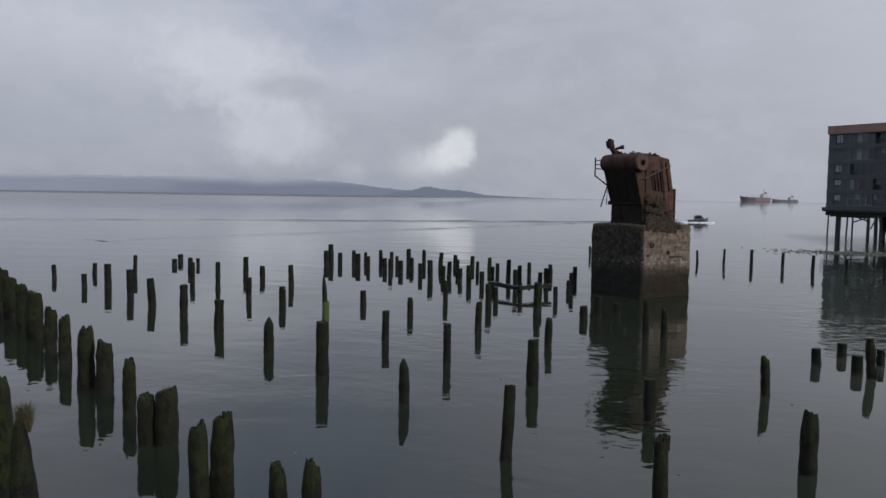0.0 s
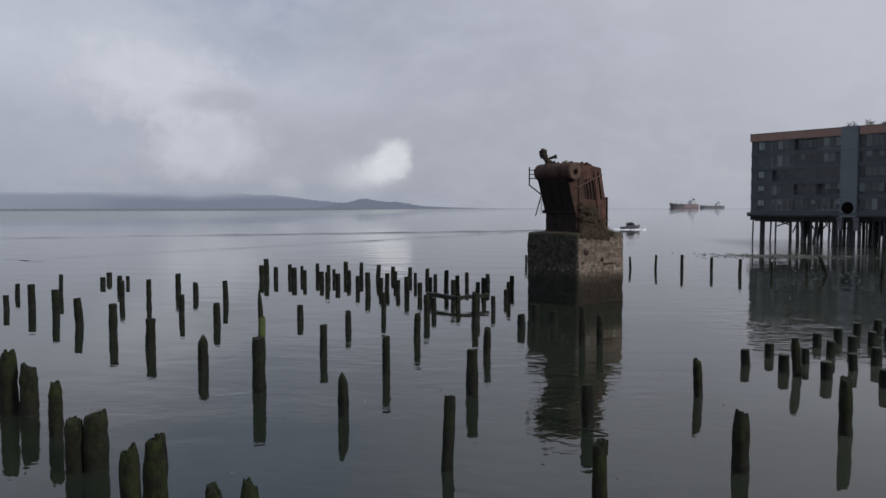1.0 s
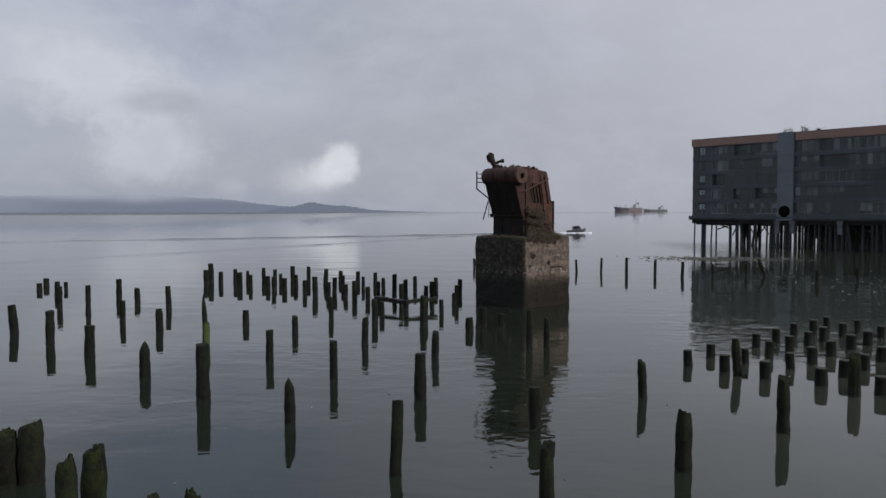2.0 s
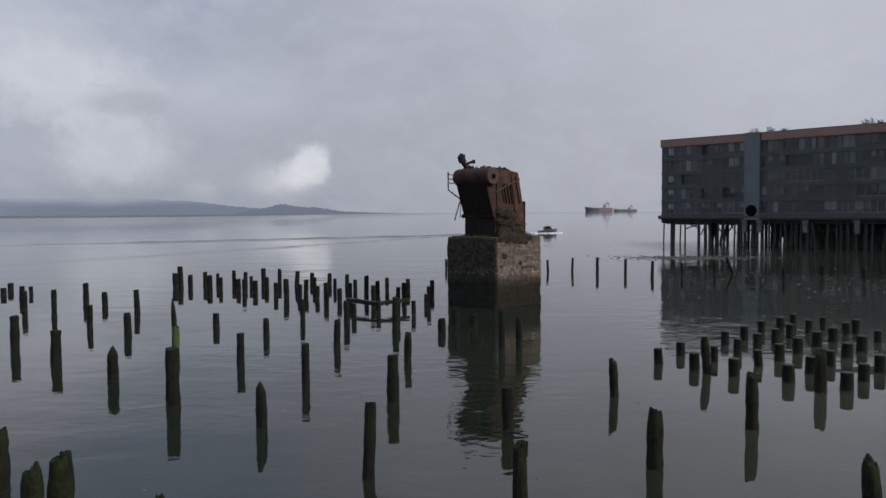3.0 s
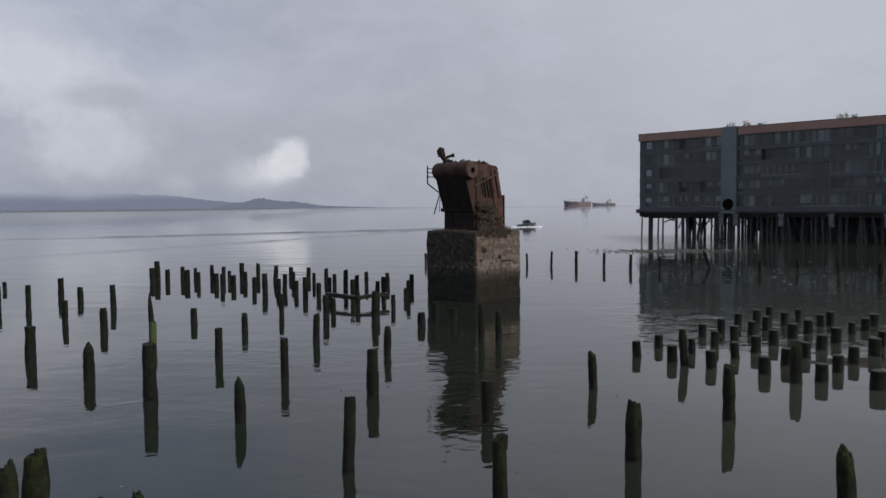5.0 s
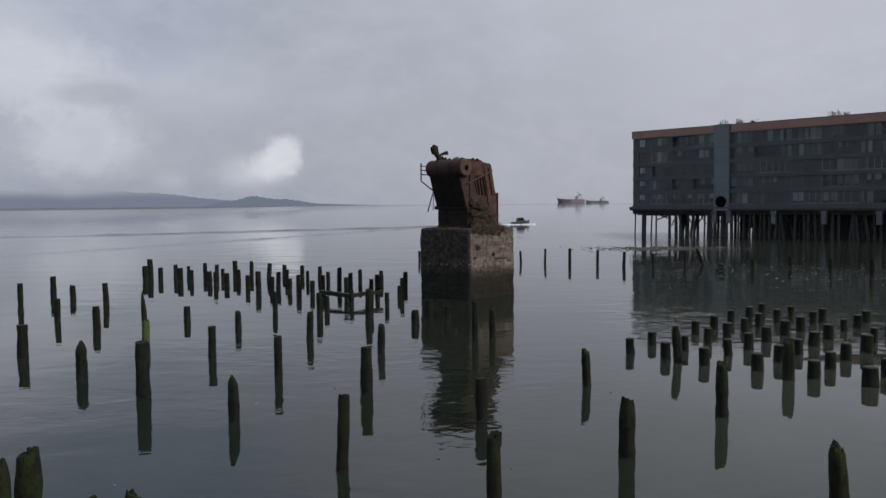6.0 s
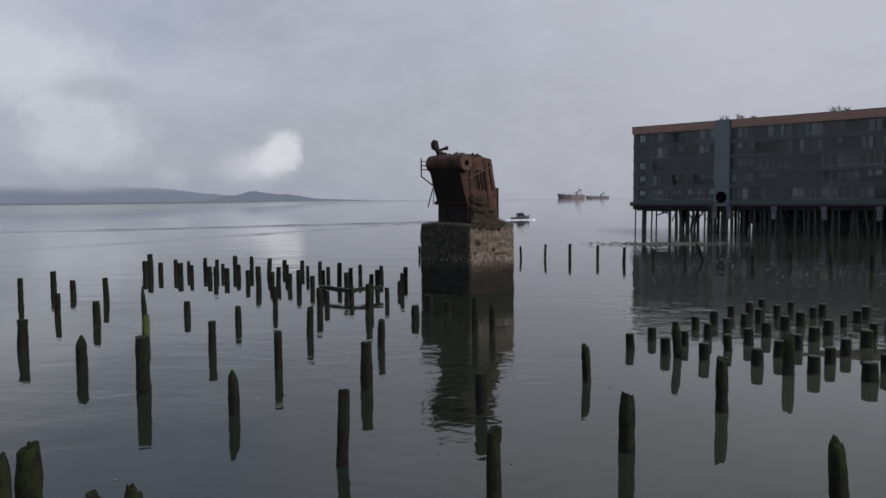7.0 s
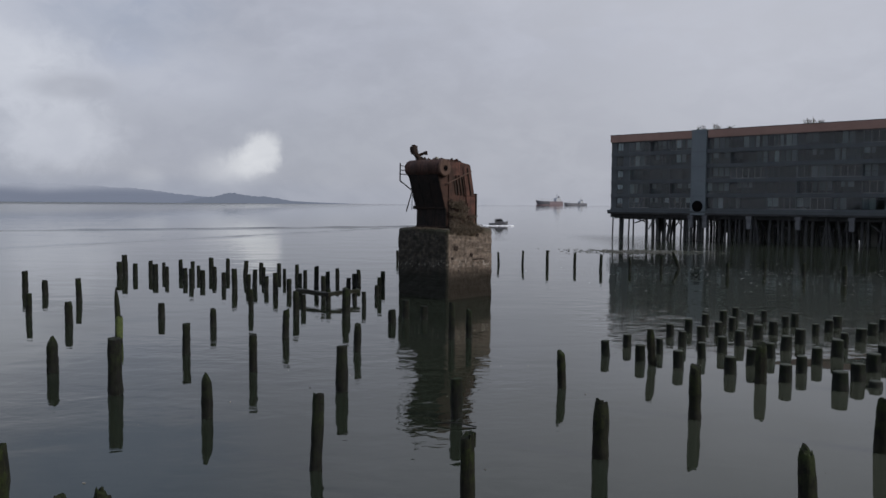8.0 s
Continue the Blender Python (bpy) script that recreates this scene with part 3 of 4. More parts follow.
MIDDLE = [
    (-12.4, 51.2, 1.40, 0.34), (-2.9, 45.8, 0.89, 0.46), (-4.0, 37.2, 1.36, 0.33), (-3.7, 29.1, 1.74, 0.43), (-8.1, 40.8, 1.55, 0.36),
    (-7.8, 32.5, 1.59, 0.34), (-7.6, 25.4, 1.52, 0.35), (-11.8, 36.3, 1.43, 0.36), (-12.8, 44.1, 1.08, 0.36), (-16.9, 47.5, 0.94, 0.40),
    (-16.2, 39.5, 2.74, 0.34), (-11.8, 28.4, 2.08, 0.47), (-15.9, 32.1, 1.55, 0.44), (-21.2, 44.8, 1.34, 0.43), (-25.3, 55.0, 1.64, 0.39),
    (-29.6, 58.9, 1.12, 0.42), (-3.3, 20.5, 2.08, 0.31), (-1.1, 47.6, 0.84, 0.45), (0.5, 40.8, 1.93, 0.32), (1.4, 41.2, 1.56, 0.33),
    (0.5, 25.5, 1.38, 0.38), (-2.2, 47.6, 1.20, 0.41)]
RIGHT_TALL = [
    (0.6, 17.5, 1.94, 0.35), (4.4, 21.6, 1.71, 0.43), (4.6, 30.0, 1.49, 0.33), (8.3, 25.7, 1.84, 0.40), (8.38, 17.7, 1.61, 0.41),
    (12.6, 22.3, 1.63, 0.45), (12.6, 31.0, 1.65, 0.44), (9.2, 34.4, 1.64, 0.36)]
FAR_ROW = [
    (-5.5, 96.4, 1.27, 0.28), (6.5, 91.7, 1.44, 0.26), (9.2, 91.1, 1.69, 0.26), (11.8, 89.3, 1.82, 0.32), (14.8, 88.7, 1.62, 0.32),
    (17.0, 85.1, 1.67, 0.31), (20.2, 85.4, 1.38, 0.31), (24.0, 86.9, 1.49, 0.32), (28.6, 79.4, 1.28, 0.36), (33.5, 82.3, 1.27, 0.38),
    (35.1, 76.8, 1.51, 0.36), (37.0, 72.8, 1.56, 0.47)]
STUB_A = [
    (7.6, 36.5, 0.70, 0.38), (9.1, 38.7, 0.63, 0.40), (8.9, 35.3, 0.72, 0.45), (10.3, 37.2, 0.69, 0.33), (12.1, 41.8, 0.69, 0.41),
    (10.2, 33.9, 0.73, 0.44), (11.9, 39.0, 0.75, 0.38), (13.5, 43.2, 0.76, 0.39), (13.5, 41.0, 0.70, 0.44), (11.9, 36.0, 0.72, 0.38),
    (15.2, 45.6, 0.72, 0.41), (14.9, 42.5, 0.72, 0.42), (13.3, 37.4, 0.77, 0.43), (16.5, 46.3, 0.83, 0.42), (12.0, 32.7, 0.71, 0.46),
    (17.9, 48.1, 0.78, 0.37), (16.2, 44.0, 0.76, 0.41), (14.9, 39.4, 0.74, 0.46)]
STUB_B = [
    (17.9, 45.8, 0.74, 0.39), (13.6, 34.5, 0.72, 0.46), (16.6, 41.4, 0.75, 0.48), (19.4, 47.5, 0.68, 0.33), (15.1, 36.2, 0.68, 0.45),
    (18.0, 42.8, 0.74, 0.47), (16.7, 38.2, 0.69, 0.51), (13.7, 31.3, 0.69, 0.50), (19.8, 45.4, 0.65, 0.39), (20.6, 46.0, 0.74, 0.43),
    (18.2, 40.0, 0.75, 0.48), (15.1, 33.0, 0.70, 0.42), (20.2, 42.6, 0.63, 0.37), (16.6, 34.8, 0.73, 0.45), (21.5, 43.8, 0.68, 0.46)]
STUB_C = [
    (18.4, 36.6, 0.79, 0.53), (22.8, 45.5, 0.66, 0.48), (15.2, 29.9, 0.71, 0.59), (20.0, 39.1, 0.71, 0.35), (16.7, 31.5, 0.70, 0.52),
    (21.7, 40.8, 0.68, 0.53), (23.4, 42.8, 0.65, 0.49), (18.3, 33.3, 0.77, 0.55), (16.8, 30.4, 0.24, 0.50), (24.7, 44.1, 0.71, 0.47),
    (20.0, 35.6, 0.72, 0.47)]
LEFT_FAR = [
    (-44.7, 53.2, 1.12, 0.35), (-38.5, 48.8, 1.04, 0.40), (-43.7, 56.7, 1.01, 0.36), (-37.2, 49.7, 1.71, 0.49), (-32.9, 46.2, 1.77, 0.45),
    (-41.0, 58.3, 1.65, 0.31), (-28.9, 42.7, 1.73, 0.48), (-42.3, 66.2, 0.69, 0.45), (-44.1, 70.1, 0.79, 0.53), (-38.9, 63.3, 1.12, 0.43),
    (-33.5, 54.8, 1.56, 0.37), (-40.3, 67.0, 0.75, 0.34), (-25.0, 39.9, 1.76, 0.44), (-29.5, 51.6, 2.00, 0.34), (-20.8, 36.4, 1.52, 0.46),
    (-32.3, 61.2, 1.59, 0.45), (-25.0, 47.7, 1.40, 0.35)]
LEFT_ROW = [
    (-37.0, 39.6, 2.35, 0.70), (-32.8, 35.7, 2.34, 0.77), (-30.5, 33.9, 2.25, 0.59), (-27.7, 31.5, 2.24, 0.73), (-25.3, 29.7, 1.90, 0.56),
    (-22.5, 27.2, 1.99, 0.46), (-19.0, 24.0, 2.24, 0.56), (-18.1, 23.8, 1.82, 0.57), (-15.7, 21.8, 1.71, 0.40), (-13.1, 18.9, 1.49, 0.48),
    (-12.6, 19.1, 1.66, 0.63), (-9.1, 15.0, 2.12, 0.40), (-9.0, 15.7, 2.14, 0.51), (-6.9, 14.2, 1.68, 0.35), (-6.3, 14.4, 1.76, 0.38),
    (-12.3, 12.9, 3.34, 0.60), (-10.55, 11.6, 3.0, 0.47)]

BROKEN = "dark wet timber post with worn top in water"
plant_piles(CLUSTER_A, "plain", BROKEN, "far post field", 1)
plant_piles(CLUSTER_B, "plain", BROKEN, "far post field", 2)
plant_piles(MIDDLE, "worn", "weathered wet timber post standing alone in water", "middle posts", 3, (), (10,), (6, 10, 12), (10,))
plant_piles(RIGHT_TALL, "mossy", "tall mossy timber post with splintered top", "tall posts", 4)
plant_piles(FAR_ROW, "plain", "thin dark timber post in a widely spaced row", "outer post row", 5)
plant_piles(STUB_A, "stub", "short sawn-off timber post with flat pale top", "sawn post field", 6)
plant_piles(STUB_B, "stub", "short sawn-off timber post with flat pale top", "sawn post field", 7)
plant_piles(STUB_C, "stub", "short sawn-off timber post with flat pale top", "sawn post field", 8)
plant_piles(LEFT_FAR, "plain", BROKEN, "outer posts", 9)
plant_piles(LEFT_ROW, "mossy", "thick mossy timber post in a close row", "old pier row", 10, (3, 10), thin_top=(16,), bushy=(16,))
plant_piles(JETTY, "plain", "timber post of a collapsed jetty frame", "jetty posts", 11)

leaning = part("timber_post", pile_mesh(random.Random(40), 2.1, 0.34, True), WOOD)
leaning.matrix_world = pose(26.0, 87.0, 0, 0, -22, 0)
tagged(leaning, "thin dark timber post leaning over in the water", "post", "outer post row")


def lay_beam(a, b, thick, label):
    a, b = Vector(a), Vector(b)
    l, rng = (b - a).length, random.Random(int(l_seed(a)))
    bm = boxes((-l / 2, l / 2, -thick / 2, thick / 2, -thick / 2, thick / 2), bevel=0.03)
    bmesh.ops.subdivide_edges(bm, edges=[e for e in bm.edges if e.calc_length() > 1], cuts=6)
    for v in bm.verts:
        v.co += Vector((0, rng.gauss(0, 0.015), rng.gauss(0, 0.02)))
    ob = part("jetty_beam", bm, MOSSY)
    ob.matrix_world = Matrix.Translation((a + b) / 2) @ (b - a).to_track_quat("X", "Z").to_matrix().to_4x4()
    tagged(ob, label, "beam", "jetty beams")


def l_seed(v):
    return abs(v.x * 31 + v.y * 17)


lay_beam((-10.5, 57.15, 0.64), (-7.75, 54.45, 0.64), 0.3, "mossy timber beam bolted across jetty posts")
lay_beam((-8.0, 54.75, 0.66), (-6.0, 57.1, 0.64), 0.28, "mossy timber beam resting on jetty posts")


# ---- boiler on its concrete pier ----
WIDE, LONG, TOP = 4.98, 5.3, 5.12
PIER = pose(0.3, 57.0, 0, 0, 0, 45)


def worn_block(x0, x1, y0, y1, z0, z1, cell, wear, seed, round_top=0.0):
    nx, ny, nz = (max(1, round((b - a) / cell)) for a, b in ((x0, x1), (y0, y1), (z0, z1)))
    bm = bmesh.new()
    grid = {}
    for i in range(nx + 1):
        for j in range(ny + 1):
            for k in range(nz + 1):
                if i in (0, nx) or j in (0, ny) or k in (0, nz):
                    p = Vector((x0 + (x1 - x0) * i / nx, y0 + (y1 - y0) * j / ny, z0 + (z1 - z0) * k / nz))
                    rim = (i in (0, nx)) + (j in (0, ny)) + (k == nz)
                    q = noise.noise_vector(p * 1.1 + Vector((seed, 0, 0))) * wear + noise.noise_vector(p * 3.3) * wear * 0.5
                    if rim > 1:
                        c = Vector(((x0 + x1) / 2, (y0 + y1) / 2, (z0 + z1) / 2))
                        inward = Vector((c.x - p.x if i in (0, nx) else 0, c.y - p.y if j in (0, ny) else 0, (c.z - p.z) if k == nz else 0)).normalized()
                        q += inward * wear * (1.0 + 1.6 * abs(noise.noise(p * 1.9))) + inward * (round_top * (rim > 2))
                    grid[i, j, k] = bm.verts.new(p + q)
    for i in range(nx):
        for j in range(ny):
            bm.faces.new((grid[i, j, nz], grid[i + 1, j, nz], grid[i + 1, j + 1, nz], grid[i, j + 1, nz]))
    for k in range(nz):
        for i in range(nx):
            bm.faces.new((grid[i, 0, k], grid[i + 1, 0, k], grid[i + 1, 0, k + 1], grid[i, 0, k + 1]))
            bm.faces.new((grid[i + 1, ny, k], grid[i, ny, k], grid[i, ny, k + 1], grid[i + 1, ny, k + 1]))
        for j in range(ny):
            bm.faces.new((grid[0, j + 1, k], grid[0, j, k], grid[0, j, k + 1], grid[0, j + 1, k + 1]))
            bm.faces.new((grid[nx, j, k], grid[nx, j + 1, k], grid[nx, j + 1, k + 1], grid[nx, j, k + 1]))
    return bm


def make_pier():
    pier = empty("concrete_pier", PIER)
    tagged(pier, "weathered square concrete pier standing in water", "pier")
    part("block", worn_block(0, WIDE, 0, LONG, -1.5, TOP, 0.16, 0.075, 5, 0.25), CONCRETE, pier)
    # Dark discs painted in place of shaded holes in the concrete
    for x, z, r in ((0.95, 3.75, 0.27), (0.55, 3.0, 0.12), (2.6, 3.2, 0.17), (1.2, 2.1, 0.07), (3.2, 4.7, 0.2)):
        bm = bmesh.new()
        rod(bm, (x, 0.1, z), (x, -0.05, z), r, 10, r * 0.8)
        part("rusted_socket", bm, RUST_DARK, pier, "dark disc painted for a hole's shade")
    part("iron_strap", boxes((2.7, 3.9, -0.08, 0.06, 2.82, 2.9), bevel=0.01), RUST_DARK, pier, "rusted iron strap in the concrete")


def extruded(profile, y0, y1):
    bm = bmesh.new()
    a, b = [bm.verts.new((x, y0, z)) for x, z in profile], [bm.verts.new((x, y1, z)) for x, z in profile]
    bm.faces.new(a)
    bm.faces.new(b[::-1])
    for i in range(len(a)):
        j = (i + 1) % len(a)
        bm.faces.new((a[j], a[i], b[i], b[j]))
    bmesh.ops.recalc_face_normals(bm, faces=bm.faces)
    return bm


def roughen(bm, cuts, wear, seed):
    bmesh.ops.subdivide_edges(bm, edges=bm.edges[:], cuts=cuts, use_grid_fill=True)
    for v in bm.verts:
        v.co += noise.noise_vector(v.co * 1.7 + Vector((seed, 0, 0))) * wear
    return bm


def leaned(bm, pivot):
    """Tip upright side parts to the slope of the casing's edge."""
    for v in bm.verts:
        v.co.x += 0.22 * (pivot - max(v.co.z, 2.4))
    return bm


def make_boiler():
    boiler = empty("boiler", PIER @ Matrix.Translation((0.86, 0.86, TOP - 0.06)) @ Matrix.Diagonal((1, 1, 1.035, 1)))
    tagged(boiler, "rusted red-brown steam boiler leaning on a concrete pier", "boiler")
    W = 3.2
    part("casing", roughen(extruded([(0.0, 0), (3.1, 0), (3.1, 2.5), (2.95, 2.6), (2.48, 4.66), (0.1, 5.0), (-0.5, 4.92), (-0.98, 4.1), (-0.12, 1.55), (0.0, 1.5)], 0.06, W), 5, 0.05, 4), RUST, boiler, "dark rusted boiler casing")
    # top drum and its domed ends
    bm = bmesh.new()
    cx, cz, r = -0.52, 4.36, 0.62
    rings = []
    for y, k in ((-0.32, 0.0), (-0.31, 0.55), (-0.24, 0.82), (-0.12, 0.97), (0.0, 1.0), (0.9, 1.0), (0.92, 1.02), (0.98, 1.02), (1.0, 1.0), (2.2, 1.0), (2.22, 1.02), (2.28, 1.02), (2.3, 1.0), (3.25, 1.0), (3.42, 0.94), (3.54, 0.75), (3.6, 0.4), (3.61, 0.0)):
        rings.append([bm.verts.new((cx + r * k * math.cos(a * math.tau / 24), y, cz + r * k * math.sin(a * math.tau / 24))) for a in range(24)] if k else [bm.verts.new((cx, y, cz))])
    for a, b in zip(rings, rings[1:]):
        for i in range(24):
            j = (i + 1) % 24
            bm.faces.new([v for v in dict.fromkeys((a[i % len(a)], a[j % len(a)], b[j % len(b)], b[i % len(b)]))])
    bmesh.ops.recalc_face_normals(bm, faces=bm.faces)
    for f in bm.faces:
        f.smooth = True
    drum = part("drum", bm, RUST, boiler, "rusted cylindrical steam drum")
    bm = bmesh.new()
    bmesh.ops.create_cone(bm, cap_ends=True, segments=24, radius1=0.64, radius2=0.56, depth=0.14, matrix=Matrix.Translation((cx, -0.27, cz)) @ Euler((radians(90), 0, 0)).to_matrix().to_4x4())
    bmesh.ops.bevel(bm, geom=bm.edges[:], offset=0.02, segments=1, affect="EDGES")
    part("end_cap", bm, RUST_PALE, drum, "paler round drum end")
    # Black disc: the open manhole's inner shade painted flat
    part("manhole", rods(((cx, -0.2, cz - 0.02), (cx, -0.352, cz - 0.02), 0.19), seg=16), FLAT_BLACK, drum, "dark round manhole")
    bm = bmesh.new()
    bmesh.ops.create_circle(bm, segments=16, radius=0.17)
    ring = bmesh.ops.extrude_edge_only(bm, edges=bm.edges[:])["geom"]
    for v in [g for g in ring if isinstance(g, bmesh.types.BMVert)]:
        v.co = v.co * 1.35
        v.co.z = 0.02
    for v in bm.verts:
        v.co = Vector((cx + v.co.x, -0.35 - v.co.z, cz - 0.02 + v.co.y))
    bmesh.ops.solidify(bm, geom=bm.faces[:], thickness=0.02)
    part("manhole_rim", bm, RUST_PALE, drum)
    # side towards the light: sheets, stiffeners, dark slabs as the flues' shade, strut
    for x0, x1, z0, z1, mat, name in ((0.16, 0.62, 2.2, 4.35, RUST, "side_sheet"), (1.62, 2.0, 1.9, 4.5, RUST_RED, "side_sheet"), (2.06, 2.46, 2.7, 4.4, RUST_RED, "side_sheet"), (0.12, 1.58, 3.8, 4.8, RUST_RED, "side_sheet"), (2.2, 3.0, 0.35, 2.45, RUST_RED, "side_sheet"), (0.15, 0.7, 0.1, 2.0, RUST_DARK, "side_sheet")):
        bm = roughen(boxes((x0, x1, -0.03, 0.03, z0, z1)), 2, 0.025, x0 * 9)
        bm = leaned(bm, 4.4) if 1.5 < x0 and z0 > 1 else bm
        part(name, bm, mat, boiler)
    for x in (0.72, 1.04, 1.36):
        part("flue_opening", leaned(boxes((x, x + 0.2, 0.0, 0.09, 2.5, 3.8)), 3.4), RUST_DARK, boiler, "dark slab in place of an open flue's shade")
        part("stiffener", leaned(boxes((x + 0.22, x + 0.3, -0.1, 0.08, 2.45, 3.9), bevel=0.012), 3.4), RUST, boiler)
    for x in (2.02, 3.02):
        part("stiffener", leaned(boxes((x, x + 0.09, -0.12, 0.08, 2.45, 4.4), bevel=0.012), 4.4) if x < 3 else boxes((x, x + 0.09, -0.12, 0.08, 0.1, 2.6), bevel=0.012), RUST_DARK, boiler)
    part("stiffener", boxes((1.9, 3.1, -0.07, 0.08, 2.4, 2.48), bevel=0.012), RUST, boiler)
    part("diagonal_strut", rods(((-0.15, -0.16, 3.25), (2.42, -0.16, 4.2), 0.05)), RUST_PALE, boiler)
    part("roof_plate", roughen(boxes((0.0, 2.45, 0.1, 3.1, 4.86, 4.9)), 4, 0.05, 2), RUST_RED, boiler).matrix_local = pose(-0.6, 0, 0.14, 0, 7.0, 0)
    # seaward front: bands and ledge
    for z, x in ((1.5, -0.1), (0.15, -0.03)):
        part("front_band", boxes((x - 0.06, x + 0.1, 0.05, W + 0.06, z, z + 0.1), bevel=0.012), RUST_DARK, boiler)
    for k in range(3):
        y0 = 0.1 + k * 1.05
        part("front_plate", roughen(extruded([(-0.99, 4.06), (-0.94, 4.08), (-0.1, 1.62), (-0.17, 1.6)], y0, y0 + 1.0), 3, 0.02, k * 3.0), RUST_SHADED, boiler, "rusted front plate, shade painted into its colour")
        part("front_plate", roughen(boxes((-0.05, 0.03, y0, y0 + 1.0, 0.05, 1.48)), 3, 0.02, k * 5.0), RUST_SHADED, boiler, "rusted front plate, shade painted into its colour")
    part("bracket", rods(((-0.1, W + 0.02, 1.55), (-0.1, W + 0.22, 1.55), 0.14)), RUST_DARK, boiler)
    # valve on the drum
    vy = 2.95
    bx, by, hx = cx + 0.26, vy - 0.26, cx - 0.08
    valve = part("valve", rods(((bx, by, 4.8), (bx - 0.03, by + 0.03, 5.1), 0.27), ((bx - 0.02, by + 0.02, 5.08), (hx + 0.06, vy - 0.06, 5.5), 0.19), ((hx + 0.06, vy - 0.06, 5.46), (hx + 0.04, vy - 0.04, 5.56), 0.29), seg=12), RUST_DARK, boiler, "dark iron safety valve")
    part("valve_head", roughen(rods(((hx + 0.03, vy - 0.03, 5.54), (hx - 0.03, vy + 0.03, 5.98), 0.26), ((hx - 0.2, vy + 0.2, 5.72), (hx + 0.2, vy - 0.2, 5.8), 0.17), ((hx - 0.02, vy + 0.02, 5.96), (hx - 0.03, vy + 0.03, 6.1), 0.14), ((hx + 0.12, vy - 0.12, 5.95), (hx + 0.13, vy - 0.13, 6.04), 0.09), seg=12), 1, 0.03, 6), RUST_DARK, valve)
    part("outlet_pipe", rods(((bx - 0.12, by + 0.12, 5.3), (bx + 0.26, by - 0.26, 5.5), 0.1), ((bx + 0.26, by - 0.26, 5.5), (bx + 0.42, by - 0.42, 5.52), 0.14), seg=10), RUST_DARK, valve)
    part("elbow", rods(((bx + 0.02, by - 0.02, 4.9), (bx + 0.2, by - 0.2, 5.16), 0.19), ((bx + 0.2, by - 0.2, 5.14), (bx + 0.3, by - 0.3, 4.95), 0.16), seg=10), RUST_DARK, valve)
    rng = random.Random(12)
    for _ in range(40):
        x, y = rng.uniform(-0.3, 2.2), rng.uniform(0.1, 2.6)
        s = rng.uniform(0.06, 0.18)
        part("scrap", roughen(boxes((-s, s, -s * 0.7, s * 0.7, -s * 0.4, s * 0.4)), 1, s * 0.3, x), rng.choice((RUST, RUST_RED, RUST_DARK, CHIP)), boiler).matrix_local = pose(x, y, 5.06 - 0.12 * max(x, 0), rng.uniform(-30, 30), rng.uniform(-30, 30), rng.uniform(0, 360))
    # ladder remains
    y, x = 3.5, -0.9
    part("ladder", rods(((x, y, 3.95), (x, y + 0.65, 4.0), 0.035), ((x, y, 4.25), (x, y + 0.65, 4.3), 0.035), ((x, y, 4.55), (x, y + 0.6, 4.6), 0.03), ((x, y + 0.65, 3.5), (x, y + 0.65, 4.8), 0.05), ((x, y + 0.65, 3.5), (x + 0.3, y - 0.45, 2.75), 0.05), ((x + 0.3, y - 0.4, 2.8), (x + 0.1, y + 0.05, 1.25), 0.045), ((x + 0.3, y - 0.4, 2.5), (x + 0.2, y - 0.45, 1.4), 0.025)), RUST_DARK, boiler, "bent iron ladder remains")
    rng, bm = random.Random(17), bmesh.new()
    for _ in range(80):
        s = rng.random()
        x, z = rng.uniform(0.05, 2.95 - 1.2 * s), 2.1 * s ** 1.7
        y = -0.06 - 0.55 * (1 - s) * rng.random()
        if 0.1 < x < 2.9:
            size = rng.uniform(0.05, 0.12)
            box_m = Matrix.LocRotScale((x, y, z), Euler((rng.gauss(0, 0.5), rng.gauss(0, 0.5), rng.uniform(0, 3.1))), (size * 1.7, size, size * 0.8))
            bmesh.ops.create_cube(bm, size=1.0, matrix=box_m)
    rubble = part("brick_rubble", bm, RUBBLE)
    rubble.matrix_world = boiler.matrix_world.copy()
    tagged(rubble, "heap of broken firebrick against the boiler", "rubble", kind="stuff")
    rng = random.Random(21)
    clumps = [(3.5, 0.6, 0.0, 0.3, 0.9, 0.2, 250), (-0.45, 0.5, 0.0, 0.25, 0.9, 0.12, 250), (-0.45, 2.4, 0.0, 0.25, 0.9, 0.12, 250), (2.2, -0.7, 0.04, 2.4, 0.22, 0.13, 520), (-0.72, 1.8, 0.04, 0.22, 2.6, 0.14, 380)]
    for _ in range(38):
        s = rng.random()
        clumps.append((rng.uniform(0.1, 2.95 - 1.5 * s), -0.14 - 0.4 * (1 - s), 2.05 * s, rng.uniform(0.16, 0.36), 0.16, rng.uniform(0.12, 0.36), 110))
    for _ in range(12):
        clumps.append((rng.uniform(-0.4, 3.6), -0.93, rng.uniform(-0.4, -0.1), rng.uniform(0.25, 0.55), 0.16, rng.uniform(0.25, 0.5), 300))
    for px, py, pz, sx, sy, sz, c in clumps:
        ob = part("weeds", leaves(rng, c, (sx, sy, sz), 0.06), WEED)
        bm = bmesh.new()
        bm.from_mesh(ob.data)
        for _ in range(c // 9):
            p = Vector((rng.uniform(-0.7, 0.7) * sx, rng.uniform(-0.6, 0.6) * sy, -0.05))
            rod(bm, p, p + Vector((rng.gauss(0, 0.15), rng.gauss(0, 0.1), sz * rng.uniform(0.5, 1.7))), 0.016, 4)
        bm.to_mesh(ob.data)
        bm.free()
        ob.matrix_world = boiler.matrix_world @ Matrix.Translation((px, py, pz))
